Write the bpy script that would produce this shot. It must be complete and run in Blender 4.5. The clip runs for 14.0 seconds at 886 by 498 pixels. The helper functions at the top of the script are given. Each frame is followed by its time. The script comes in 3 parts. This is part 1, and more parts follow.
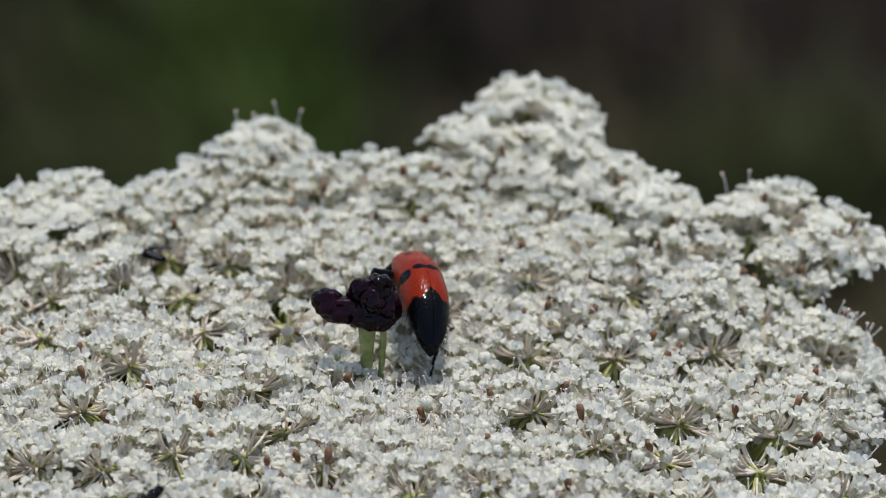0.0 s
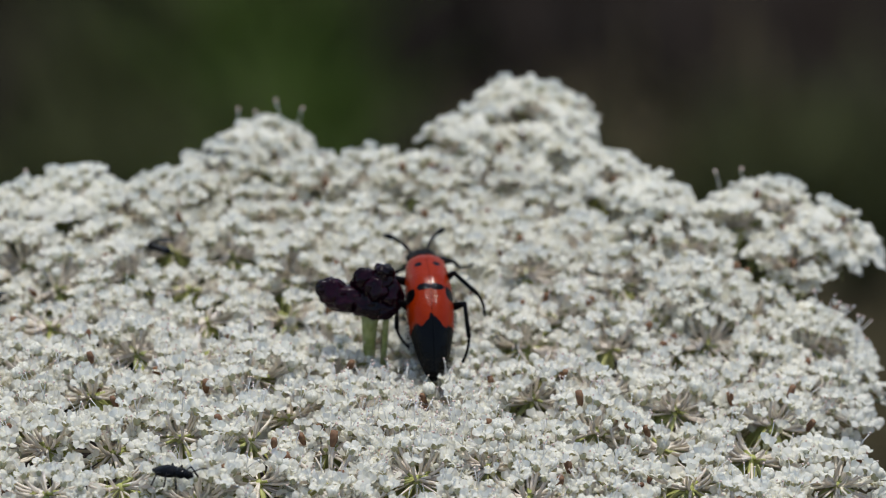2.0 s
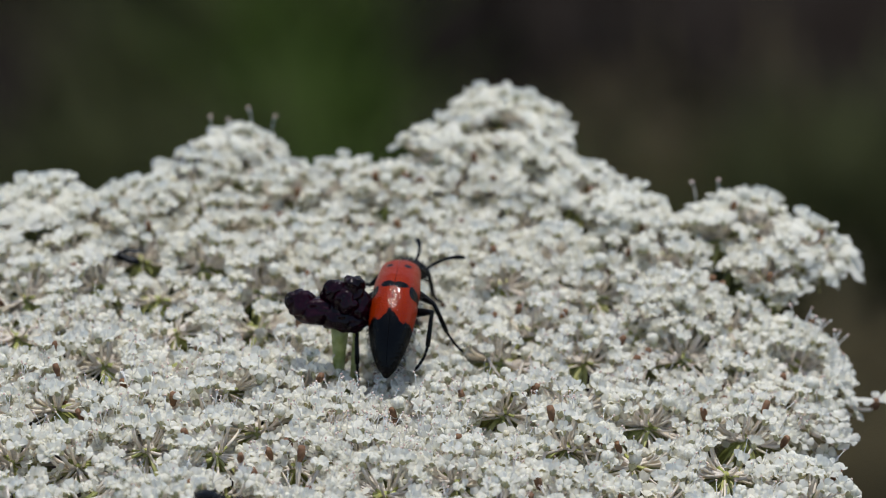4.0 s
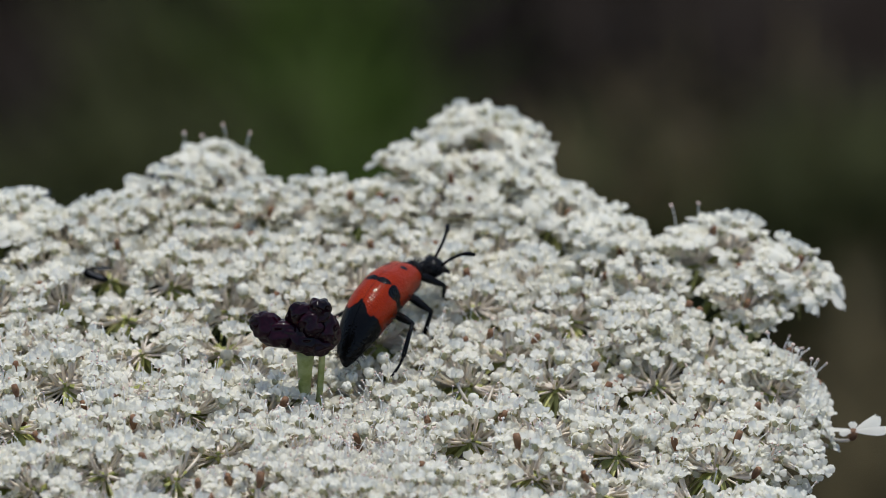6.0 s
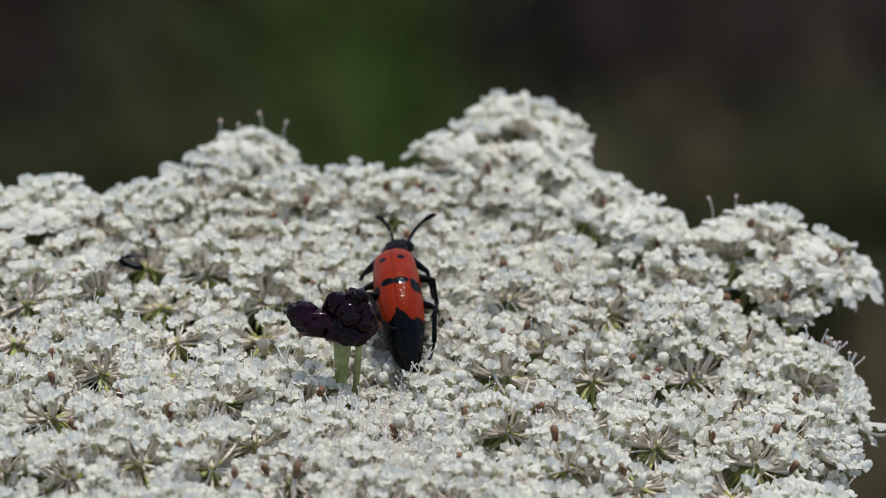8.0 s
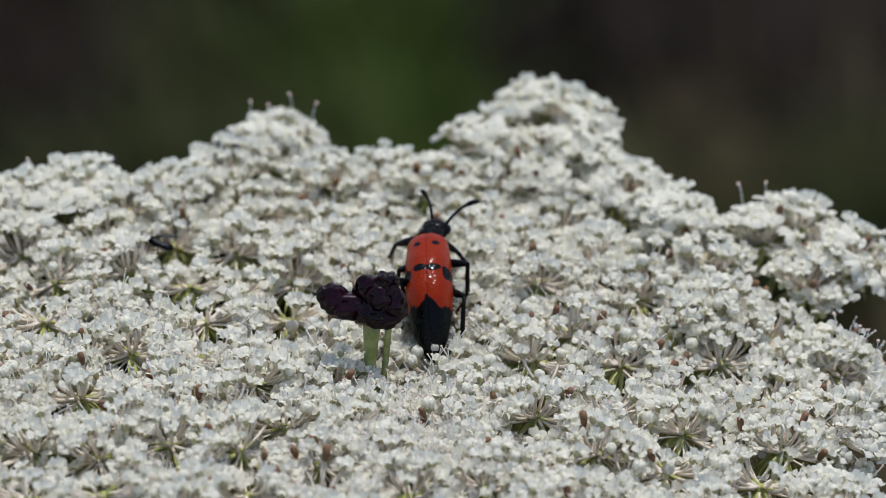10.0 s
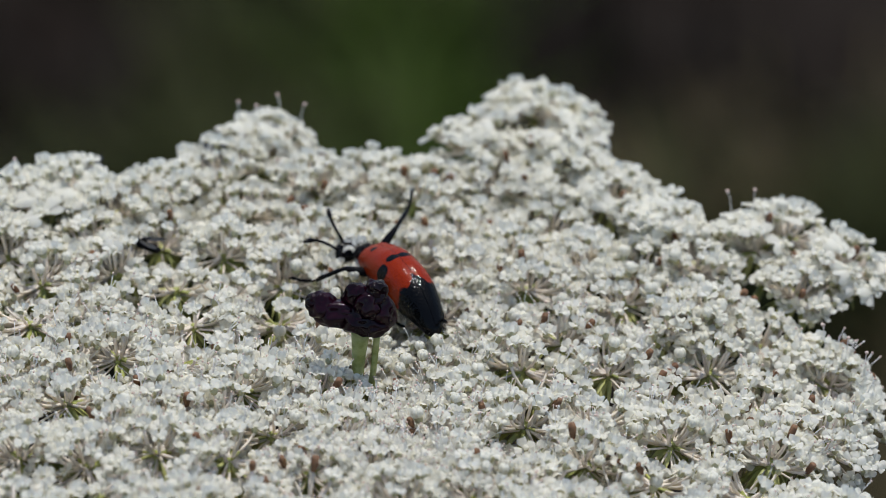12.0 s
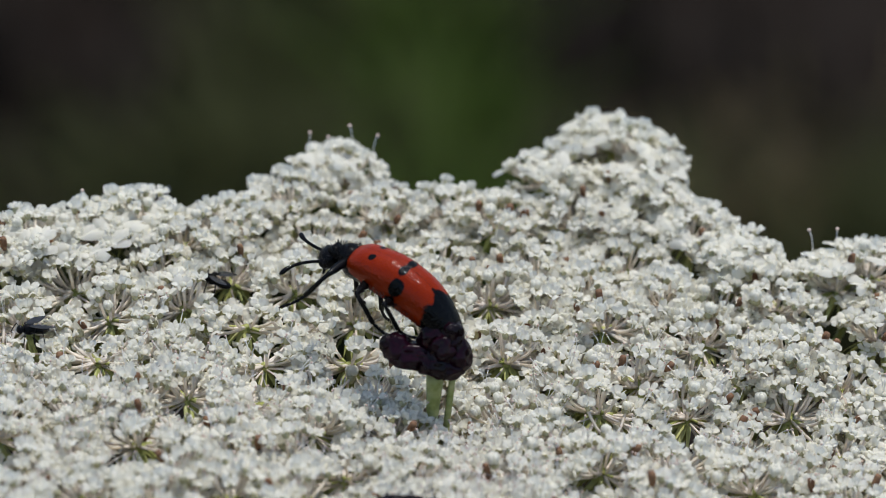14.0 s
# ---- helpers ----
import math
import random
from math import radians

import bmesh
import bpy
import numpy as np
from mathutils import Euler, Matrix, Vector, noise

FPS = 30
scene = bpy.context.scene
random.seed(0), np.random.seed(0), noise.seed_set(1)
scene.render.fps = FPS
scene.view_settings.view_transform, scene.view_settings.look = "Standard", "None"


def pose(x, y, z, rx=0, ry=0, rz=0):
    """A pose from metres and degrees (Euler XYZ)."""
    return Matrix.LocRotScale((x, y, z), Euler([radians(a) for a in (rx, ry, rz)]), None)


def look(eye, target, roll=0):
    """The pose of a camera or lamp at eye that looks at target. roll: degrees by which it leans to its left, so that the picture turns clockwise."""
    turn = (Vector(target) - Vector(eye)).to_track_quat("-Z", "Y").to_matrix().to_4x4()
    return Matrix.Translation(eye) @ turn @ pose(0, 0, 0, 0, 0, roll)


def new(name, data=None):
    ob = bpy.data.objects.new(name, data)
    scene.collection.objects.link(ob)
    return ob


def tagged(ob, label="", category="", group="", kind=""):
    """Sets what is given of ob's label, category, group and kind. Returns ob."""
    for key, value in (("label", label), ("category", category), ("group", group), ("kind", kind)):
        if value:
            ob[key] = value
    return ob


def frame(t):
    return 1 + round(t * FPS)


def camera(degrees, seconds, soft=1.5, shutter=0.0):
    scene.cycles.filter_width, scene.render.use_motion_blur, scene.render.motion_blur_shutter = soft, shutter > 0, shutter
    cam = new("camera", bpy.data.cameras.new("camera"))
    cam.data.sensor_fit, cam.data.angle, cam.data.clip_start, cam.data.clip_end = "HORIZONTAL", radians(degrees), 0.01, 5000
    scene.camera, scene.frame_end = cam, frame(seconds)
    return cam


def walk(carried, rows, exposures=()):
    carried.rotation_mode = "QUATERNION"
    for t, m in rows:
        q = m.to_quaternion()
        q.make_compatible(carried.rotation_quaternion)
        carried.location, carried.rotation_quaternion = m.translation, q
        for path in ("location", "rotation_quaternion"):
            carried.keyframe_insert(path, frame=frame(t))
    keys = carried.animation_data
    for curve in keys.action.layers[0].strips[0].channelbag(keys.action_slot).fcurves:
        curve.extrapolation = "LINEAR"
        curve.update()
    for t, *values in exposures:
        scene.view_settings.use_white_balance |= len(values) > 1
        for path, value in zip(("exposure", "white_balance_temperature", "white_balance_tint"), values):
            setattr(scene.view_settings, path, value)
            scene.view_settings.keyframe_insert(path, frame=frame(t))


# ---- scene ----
# ---- camera ----
PATH = [
    (0, pose(0.00717, -0.37397, 0.17891, 66.00, -0.00, 0.00)),
    (2, pose(0.00717, -0.37397, 0.17891, 66.00, -0.37, 0.52)),
    (4, pose(0.00717, -0.37397, 0.17891, 66.00, -0.80, 1.07)),
    (6, pose(0.00717, -0.37397, 0.17891, 65.99, -1.30, 1.65)),
    (8, pose(0.00717, -0.37397, 0.17891, 65.98, -1.87, 2.25)),
    (10, pose(0.00717, -0.37397, 0.17891, 65.97, -2.50, 2.88)),
    (12, pose(0.00717, -0.37397, 0.17891, 65.95, -3.20, 3.54)),
    (14, pose(0.00717, -0.37397, 0.17891, 65.92, -3.96, 4.24)),
]
SWAY = [
    (0, pose(0.00000, 0.00000, 0.00000, 0.00, 0.00, -0.00)),
    (0.5, pose(-0.00103, -0.00021, -0.00011, -0.06, 0.09, 0.45)),
    (1, pose(-0.00035, 0.00102, -0.00059, -0.22, 0.10, 0.50)),
    (1.5, pose(-0.00036, 0.00507, -0.00196, -0.60, 0.16, 0.72)),
    (2, pose(-0.00221, 0.00833, -0.00275, -0.88, 0.18, 1.11)),
    (2.5, pose(-0.00433, 0.00668, -0.00237, -0.53, 0.11, 1.47)),
    (3, pose(-0.00594, 0.00474, -0.00203, -0.54, 0.05, 1.81)),
    (5.5, pose(-0.01022, -0.00148, -0.00179, -0.77, -0.25, 0.78)),
    (6, pose(-0.01255, -0.00451, -0.00106, -0.59, -0.36, 0.83)),
    (6.5, pose(-0.01374, -0.00466, -0.00101, -0.69, -0.42, 0.92)),
    (7, pose(-0.01301, -0.00455, -0.00072, -0.60, -0.38, 1.01)),
    (7.5, pose(-0.01164, -0.00549, -0.00014, -0.52, -0.47, 1.05)),
    (10, pose(-0.01045, -0.00436, 0.00176, 0.04, -0.64, 1.46)),
    (10.5, pose(-0.01069, -0.00417, 0.00191, 0.23, -0.72, 1.40)),
    (11, pose(-0.01288, -0.00426, 0.00178, 0.19, -0.67, 1.73)),
    (11.5, pose(-0.01410, -0.00510, 0.00156, 0.46, -0.63, 2.13)),
    (12, pose(-0.01359, -0.00586, 0.00139, 0.91, -0.53, 2.47)),
    (12.5, pose(-0.01145, -0.00774, 0.00158, 1.13, -0.58, 2.43)),
    (13, pose(-0.00987, -0.00882, 0.00106, 1.22, -0.46, 2.47)),
    (13.5, pose(-0.00845, -0.01252, 0.00172, 1.27, -0.63, 2.52)),
    (14, pose(-0.00782, -0.01486, 0.00173, 1.42, -0.93, 2.59)),
]
CRAWL = [
    (0, pose(0.00526, 0.00327, 0.00590, 12.95, 10.22, 13.31)),
    (0.5, pose(0.00406, 0.00422, 0.00530, 11.48, 12.78, 14.24)),
    (1, pose(0.00500, 0.00329, 0.00588, 12.19, 3.23, 19.06)),
    (1.5, pose(0.00563, 0.00408, 0.00478, 17.62, 3.31, 16.33)),
    (2, pose(0.00358, 0.00749, 0.00202, 31.12, -0.08, 5.60)),
    (2.5, pose(0.00139, 0.00572, 0.00326, 23.91, 10.82, 0.67)),
    (3, pose(-0.00057, 0.00281, 0.00369, 26.98, 7.60, -2.44)),
    (5.5, pose(-0.00454, 0.00411, 0.00447, 13.91, -2.92, -8.20)),
    (6, pose(-0.00663, 0.00295, 0.00450, 16.82, -0.15, -26.61)),
    (6.5, pose(-0.00817, 0.00159, 0.00482, 26.41, -3.49, -18.52)),
    (7, pose(-0.00764, 0.00240, 0.00425, 19.61, -12.03, 3.56)),
    (7.5, pose(-0.00662, 0.00081, 0.00478, 28.99, -14.01, 3.84)),
    (10, pose(-0.00556, 0.00258, 0.00622, 32.75, -8.61, 1.51)),
    (10.5, pose(-0.00577, 0.00224, 0.00672, 34.00, -10.37, -0.94)),
    (11, pose(-0.00820, 0.00167, 0.00748, 33.24, -8.83, 2.93)),
    (11.5, pose(-0.00984, 0.00367, 0.00693, 10.36, -7.80, 28.01)),
    (12, pose(-0.01027, 0.00458, 0.00608, 9.18, -7.43, 31.87)),
    (12.5, pose(-0.00917, 0.00468, 0.00605, 14.38, 1.82, 30.51)),
    (13, pose(-0.00825, -0.00358, 0.00926, 16.69, -5.73, 42.90)),
    (13.5, pose(-0.00870, -0.00659, 0.01035, 19.14, -8.25, 41.54)),
    (14, pose(-0.01080, -0.01250, 0.01278, 23.66, -10.73, 58.35)),
]
cam = camera(12.0, 14.0, soft=0.85)
cam.data.dof.use_dof = True
cam.data.dof.focus_distance = 0.407
cam.data.dof.aperture_fstop = 23.0
walk(cam, PATH)

# ---- light ----
SUN_TO = Vector((0.07, 0.15, 0.985)).normalized()
world = bpy.data.worlds.new("sky")
scene.world = world
world.use_nodes = True
wn = world.node_tree.nodes
sky = wn.new("ShaderNodeTexSky")
sky.sky_type = "NISHITA"
sky.sun_disc = False
sky.sun_elevation = math.asin(SUN_TO.z)
sky.sun_rotation = math.atan2(SUN_TO.x, SUN_TO.y)
wn["Background"].inputs["Strength"].default_value = 0.115
world.node_tree.links.new(sky.outputs[0], wn["Background"].inputs["Color"])
sun = new("sun", bpy.data.lights.new("sun", "SUN"))
sun.data.energy, sun.data.angle, sun.data.color = 2.55, radians(0.53), (1.0, 0.985, 0.96)
sun.matrix_world = look((0, 0, 0), -SUN_TO)
scene.view_settings.exposure = 0.40

MM = 0.001


# ---- materials ----
def material(name, base, rough=0.5, second=None, scale=300.0, detail=4.0, bump=0.0, bump_scale=1500.0, coat=0.0,
             through_light=0.0, island=0.0, spec=0.5):
    """A grained surface of two tones: noise at scale (per metre), fine relief, and, for leaves and petals, light let through."""
    m = bpy.data.materials.new(name)
    m.use_nodes = True
    n, l = m.node_tree.nodes, m.node_tree.links
    b = n["Principled BSDF"]
    b.inputs["Roughness"].default_value = rough
    b.inputs["Coat Weight"].default_value = coat
    b.inputs["Coat Roughness"].default_value = 0.10
    b.inputs["Specular IOR Level"].default_value = spec
    co = n.new("ShaderNodeTexCoord")
    tex = n.new("ShaderNodeTexNoise")
    tex.inputs["Scale"].default_value, tex.inputs["Detail"].default_value = scale, detail
    l.new(co.outputs["Object"], tex.inputs["Vector"])
    ramp = n.new("ShaderNodeValToRGB")
    ramp.color_ramp.elements[0].position, ramp.color_ramp.elements[1].position = 0.35, 0.68
    ramp.color_ramp.elements[0].color = (*base, 1)
    ramp.color_ramp.elements[1].color = (*(second or base), 1)
    l.new(tex.outputs["Fac"], ramp.inputs["Fac"])
    colour = ramp.outputs["Color"]
    if island:
        geo = n.new("ShaderNodeNewGeometry")
        hsv = n.new("ShaderNodeHueSaturation")
        rng = n.new("ShaderNodeMapRange")
        rng.inputs["To Min"].default_value, rng.inputs["To Max"].default_value = 1 - island, 1 + island * 0.5
        l.new(geo.outputs["Random Per Island"], rng.inputs["Value"])
        l.new(rng.outputs["Result"], hsv.inputs["Value"])
        l.new(colour, hsv.inputs["Color"])
        colour = hsv.outputs["Color"]
    l.new(colour, b.inputs["Base Color"])
    if bump:
        fine = n.new("ShaderNodeTexNoise")
        fine.inputs["Scale"].default_value = bump_scale
        l.new(co.outputs["Object"], fine.inputs["Vector"])
        bp = n.new("ShaderNodeBump")
        bp.inputs["Strength"].default_value, bp.inputs["Distance"].default_value = bump, 0.0003
        l.new(fine.outputs["Fac"], bp.inputs["Height"])
        l.new(bp.outputs["Normal"], b.inputs["Normal"])
    if through_light:
        tr = n.new("ShaderNodeBsdfTranslucent")
        mix = n.new("ShaderNodeMixShader")
        mix.inputs["Fac"].default_value = through_light
        l.new(colour, tr.inputs["Color"])
        l.new(b.outputs[0], mix.inputs[1])
        l.new(tr.outputs[0], mix.inputs[2])
        l.new(mix.outputs[0], n["Material Output"].inputs["Surface"])
    return m


PETAL = material("white_petal", (0.92, 0.90, 0.815), 0.55, (0.90, 0.88, 0.785), 900, bump=0.06, bump_scale=4000, through_light=0.56, island=0.05, spec=0.3)
BUD = material("cream_bud", (0.85, 0.84, 0.76), 0.6, (0.82, 0.81, 0.71), 900, bump=0.2, through_light=0.15, spec=0.25)
OVARY = material("pale_green_ovary", (0.42, 0.38, 0.20), 0.6, (0.45, 0.44, 0.28), 1200, bump=0.3)
PEDICEL = material("pinkish_stalk", (0.92, 0.84, 0.76), 0.5, (0.88, 0.80, 0.66), 350, through_light=0.35, island=0.2)
GREEN = material("green_stalk", (0.36, 0.39, 0.10), 0.5, (0.50, 0.49, 0.18), 300, through_light=0.2, island=0.25)
STAMEN = material("white_filament", (0.90, 0.89, 0.84), 0.5, (0.86, 0.82, 0.78), 800, through_light=0.3)
ANTHER = material("pinkish_anther", (0.72, 0.56, 0.48), 0.6, (0.60, 0.44, 0.36), 2000)
BROWN = material("brown_withered_bud", (0.13, 0.056, 0.022), 0.7, (0.22, 0.115, 0.055), 1500, bump=0.5)
PURPLE = material("dark_purple_petal", (0.003, 0.0006, 0.0014), 0.34, (0.014, 0.0014, 0.0055), 450, coat=0.36, spec=0.015)
PALE_STALK = material("pale_green_stalk", (0.27, 0.30, 0.08), 0.4, (0.50, 0.50, 0.22), 900, through_light=0.25, spec=0.4)
CHITIN = material("black_chitin", (0.003, 0.003, 0.0033), 0.32, (0.005, 0.0045, 0.005), 2500, bump=0.25, bump_scale=7000, spec=0.02, coat=0.22)
HAIR = material("black_hair", (0.010, 0.009, 0.009), 0.5)
WING = material("smoky_wing", (0.03, 0.028, 0.026), 0.25, (0.05, 0.05, 0.05), 900, through_light=0.4)
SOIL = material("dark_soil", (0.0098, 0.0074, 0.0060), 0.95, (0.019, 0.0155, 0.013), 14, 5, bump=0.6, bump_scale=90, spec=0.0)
LEAF = material("green_leaf", (0.056, 0.086, 0.018), 0.7, (0.070, 0.105, 0.022), 20, through_light=0.25, island=0.15, spec=0.05)
GRASS = material("olive_grass", (0.050, 0.055, 0.022), 0.7, (0.062, 0.068, 0.027), 20, through_light=0.25, island=0.15, spec=0.05)
STRAW = material("straw_grass", (0.125, 0.100, 0.050), 0.7, (0.092, 0.078, 0.045), 20, through_light=0.2, island=0.2, spec=0.05)
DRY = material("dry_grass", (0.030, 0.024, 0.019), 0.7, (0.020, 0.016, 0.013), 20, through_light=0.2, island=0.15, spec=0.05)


# ---- mesh helpers ----
class Soup:
    """Vertices and faces gathered for one mesh."""

    def __init__(self):
        self.v, self.f, self.m = [], [], []

    def grid(self, rows, mat=0, closed=False, cap=False):
        """Rows of points joined into quads; closed: each row is a ring."""
        base, k = len(self.v), len(rows[0])
        for r in rows:
            self.v.extend(r)
        for i in range(len(rows) - 1):
            for j in range(k if closed else k - 1):
                a, b = base + i * k + j, base + i * k + (j + 1) % k
                self.f.append((a, b, b + k, a + k))
                self.m.append(mat)
        if cap:
            for i in (0, len(rows) - 1):
                ring = [base + i * k + j for j in range(k)]
                self.f.append(ring if i else ring[::-1])
                self.m.append(mat)

    def tube(self, pts, radii, sides=5, mat=0):
        """A tapered tube along points."""
        rows = []
        for i, p in enumerate(pts):
            d = (pts[min(i + 1, len(pts) - 1)] - pts[max(i - 1, 0)]).normalized()
            a = d.orthogonal().normalized()
            if abs(d.z) < 0.999:
                a = d.cross(Vector((0, 0, 1))).normalized()
            b = d.cross(a)
            r = radii[i] if isinstance(radii, (list, tuple)) else radii
            rows.append([p + (a * math.cos(2 * math.pi * j / sides) + b * math.sin(2 * math.pi * j / sides)) * r for j in range(sides)])
        self.grid(rows, mat, closed=True, cap=True)

    def ball(self, c, rx, ry, rz, nu=8, nv=6, mat=0, turn=None, bumpy=0.0, seed=0):
        rows = []
        for i in range(nv + 1):
            th = math.pi * min(max(i / nv, 0.02), 0.98)
            row = []
            for j in range(nu):
                ph = 2 * math.pi * j / nu
                d = Vector((math.sin(th) * math.cos(ph), math.sin(th) * math.sin(ph), math.cos(th)))
                k = 1 + bumpy * (noise.noise(d * 1.4 + Vector((seed * 3.7, seed, 0))) + 0.35 * noise.noise(d * 2.9 + Vector((seed, 5.1 * seed, 2)))) if bumpy else 1
                p = Vector((d.x * rx, d.y * ry, d.z * rz)) * k
                row.append(Vector(c) + (turn @ p if turn else p))
            rows.append(row)
        self.grid(rows[::-1], mat, closed=True, cap=True)

    def add(self, other, m):
        base = len(self.v)
        self.v.extend(m @ Vector(p) for p in other.v)
        self.f.extend([i + base for i in q] for q in other.f)
        self.m.extend(other.m)

    def mesh(self, name, mats, smooth=True):
        me = bpy.data.meshes.new(name)
        me.from_pydata([tuple(p) for p in self.v], [], [tuple(q) for q in self.f])
        for m in mats:
            me.materials.append(m)
        me.polygons.foreach_set("material_index", self.m)
        if smooth:
            me.shade_smooth()
        me.update()
        return me


def piece(name, soup, mats, parent, label="", smooth=True):
    ob = new(name, soup.mesh(name, mats if isinstance(mats, (list, tuple)) else [mats], smooth))
    ob.parent = parent
    return tagged(ob, label)


def curve_points(a, b, c, n):
    """A quadratic arc from a by b to c."""
    return [a * (1 - t) ** 2 + b * 2 * t * (1 - t) + c * t * t for t in (i / n for i in range(n + 1))]


# ---- ground and far weeds ----
GROUND = -0.50


def ground():
    s = Soup()
    n = 60
    xs = [math.copysign(abs(u) ** 3 * 400 + abs(u) * 1.5, u) for u in (2 * i / n - 1 for i in range(n + 1))]
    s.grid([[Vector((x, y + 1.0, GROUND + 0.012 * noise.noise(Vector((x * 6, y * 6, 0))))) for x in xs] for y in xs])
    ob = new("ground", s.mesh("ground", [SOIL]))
    tagged(ob, "dark bare soil with low dry and green growth", "ground", kind="structure")


def blade(s, foot, height, lean, width, r):
    d = Vector((math.cos(lean), math.sin(lean), 0))
    side = Vector((-d.y, d.x, 0))
    bend = r.uniform(0.15, 0.6) * height
    rows = []
    for i in range(5):
        t = i / 4
        p = foot + Vector((0, 0, height * (t - 0.25 * t * t))) + d * bend * t * t
        w = width * (1 - t) ** 0.6 + 0.0002
        rows.append([p - side * w, p + d * w * 0.3, p + side * w])
    s.grid(rows)


def tuft(name, x, y, radius, count, height, mat, label, seed):
    r = random.Random(seed)
    s = Soup()
    for _ in range(count):
        a, q = r.uniform(0, 6.283), radius * r.random() ** 0.6
        blade(s, Vector((x + q * math.cos(a), y + q * math.sin(a), GROUND - 0.004)), height * r.uniform(0.5, 1.1), r.uniform(0, 6.283), r.uniform(0.002, 0.004), r)
    tagged(new(name, s.mesh(name, [mat])), label, "grass", "weeds behind the flower", "stuff")


# ---- the flower head ----
def petal(s, yaw, length, width, low, high, r, notch=0.14, fine=True):
    """One petal on a narrow claw: its rise goes from low to high (radians) along an arc, the edges bend down, the tip is two-lobed."""
    m = Matrix.Rotation(yaw, 3, "Z") @ Matrix.Rotation(r.uniform(-0.2, 0.2), 3, "X")
    cup = r.uniform(0.18, 0.42)
    across = (-1.0, -0.6, 0.0, 0.6, 1.0) if fine else (-1.0, 0.0, 1.0)
    profile = ((0.0, 0.24), (0.28, 0.72), (0.58, 1.0), (0.82, 0.98), (1.0, 0.60)) if fine else ((0.0, 0.25), (0.55, 1.0), (1.0, 0.75))
    rows = []
    for u, w in profile:
        row = []
        for v in across:
            t = u - (notch * (1 - abs(v)) ** 1.5 + 0.14 * v * v) * u ** 3
            bend = high - low
            if abs(bend) < 0.05:
                bend = 0.05
            x = length * (math.sin(low + bend * t) - math.sin(low)) / bend
            z = length * (math.cos(low) - math.cos(low + bend * t)) / bend
            sink = cup * width * w * v * v
            d = low + bend * t
            row.append((m @ Vector((0.12 + x + sink * math.sin(d), v * w * width * 0.5, z - sink * math.cos(d)))) * MM)
        rows.append(row)
    s.grid(rows, 0)


def floret_soup(seed, size=1.0, stamens=3, closed=0.5, ray=False, fine=True):
    """A five-petalled floret; closed: how far its petals stand up and lean inwards."""
    r = random.Random(seed)
    s = Soup()
    turn = r.uniform(0, 6.28)
    for k in range(5):
        a = turn + k * 2 * math.pi / 5 + r.uniform(-0.2, 0.2)
        shut = min(max(closed + r.uniform(-0.35, 0.35), 0), 1)
        low, high = 0.55 + 0.25 * shut + r.uniform(-0.2, 0.2), -0.35 + 2.3 * shut + r.uniform(-0.25, 0.25)
        petal(s, a, 0.92 * size * r.uniform(0.82, 1.12), 0.88 * size * r.uniform(0.85, 1.12), low, high, r, fine=fine, notch=0.16)
    if ray:
        for a in (-0.45, 0.5):
            petal(s, a + r.uniform(-0.2, 0.2), r.uniform(1.9, 2.8), r.uniform(1.2, 1.8), r.uniform(0.1, 0.4), r.uniform(-0.4, 0.1), r, notch=0.3)
    s.ball((0, 0, -0.20 * MM), 0.34 * MM, 0.34 * MM, 0.45 * MM, 6, 4, mat=1)
    s.ball((0, 0, 0.18 * MM), 0.30 * MM, 0.30 * MM, 0.20 * MM, 6, 3, mat=0)
    for k in range(stamens):
        a = r.uniform(0, 6.28)
        tip = Vector((math.cos(a) * r.uniform(0.3, 0.9), math.sin(a) * r.uniform(0.3, 0.9), r.uniform(1.3, 2.3))) * MM
        s.tube(curve_points(Vector((0, 0, 0.1 * MM)), Vector((tip.x * 0.3, tip.y * 0.3, tip.z * 0.7)), tip, 2), 0.042 * MM, 4, mat=2)
        s.ball(tip, 0.11 * MM, 0.11 * MM, 0.10 * MM, 6, 4, mat=3 if r.random() < 0.6 else 2)
    return s


def bud_soup(seed):
    r = random.Random(seed)
    s = Soup()
    for k in range(5):
        a = k * 2 * math.pi / 5 + r.uniform(-0.1, 0.1)
        s.ball((0.26 * math.cos(a) * MM, 0.26 * math.sin(a) * MM, 0.30 * MM), 0.32 * MM, 0.32 * MM, 0.44 * MM, 7, 5)
    s.ball((0, 0, -0.25 * MM), 0.40 * MM, 0.40 * MM, 0.5 * MM, 6, 4, mat=1)
    return s


def withered_soup(seed):
    """A floret gone over: a brown barrel with a few shrunken petals on top."""
    r = random.Random(seed)
    s = Soup()
    rows = []
    for i in range(5):
        u = i / 4
        q = (0.20 + 0.16 * math.sin(u * 2.6)) * MM
        rows.append([Vector((q * math.cos(j * math.pi / 3) * r.uniform(0.85, 1.1), q * math.sin(j * math.pi / 3) * r.uniform(0.85, 1.1), (u * 1.3 - 0.6) * MM)) for j in range(6)])
    s.grid(rows, 4, closed=True, cap=True)
    for k in range(r.choice((0, 0, 3))):
        petal(s, r.uniform(0, 6.28), 0.6, 0.6, 0.9, 1.4, r)
        for q in range(len(s.v) - 25, len(s.v)):
            s.v[q] = s.v[q] + Vector((0, 0, 0.55 * MM))
    return s


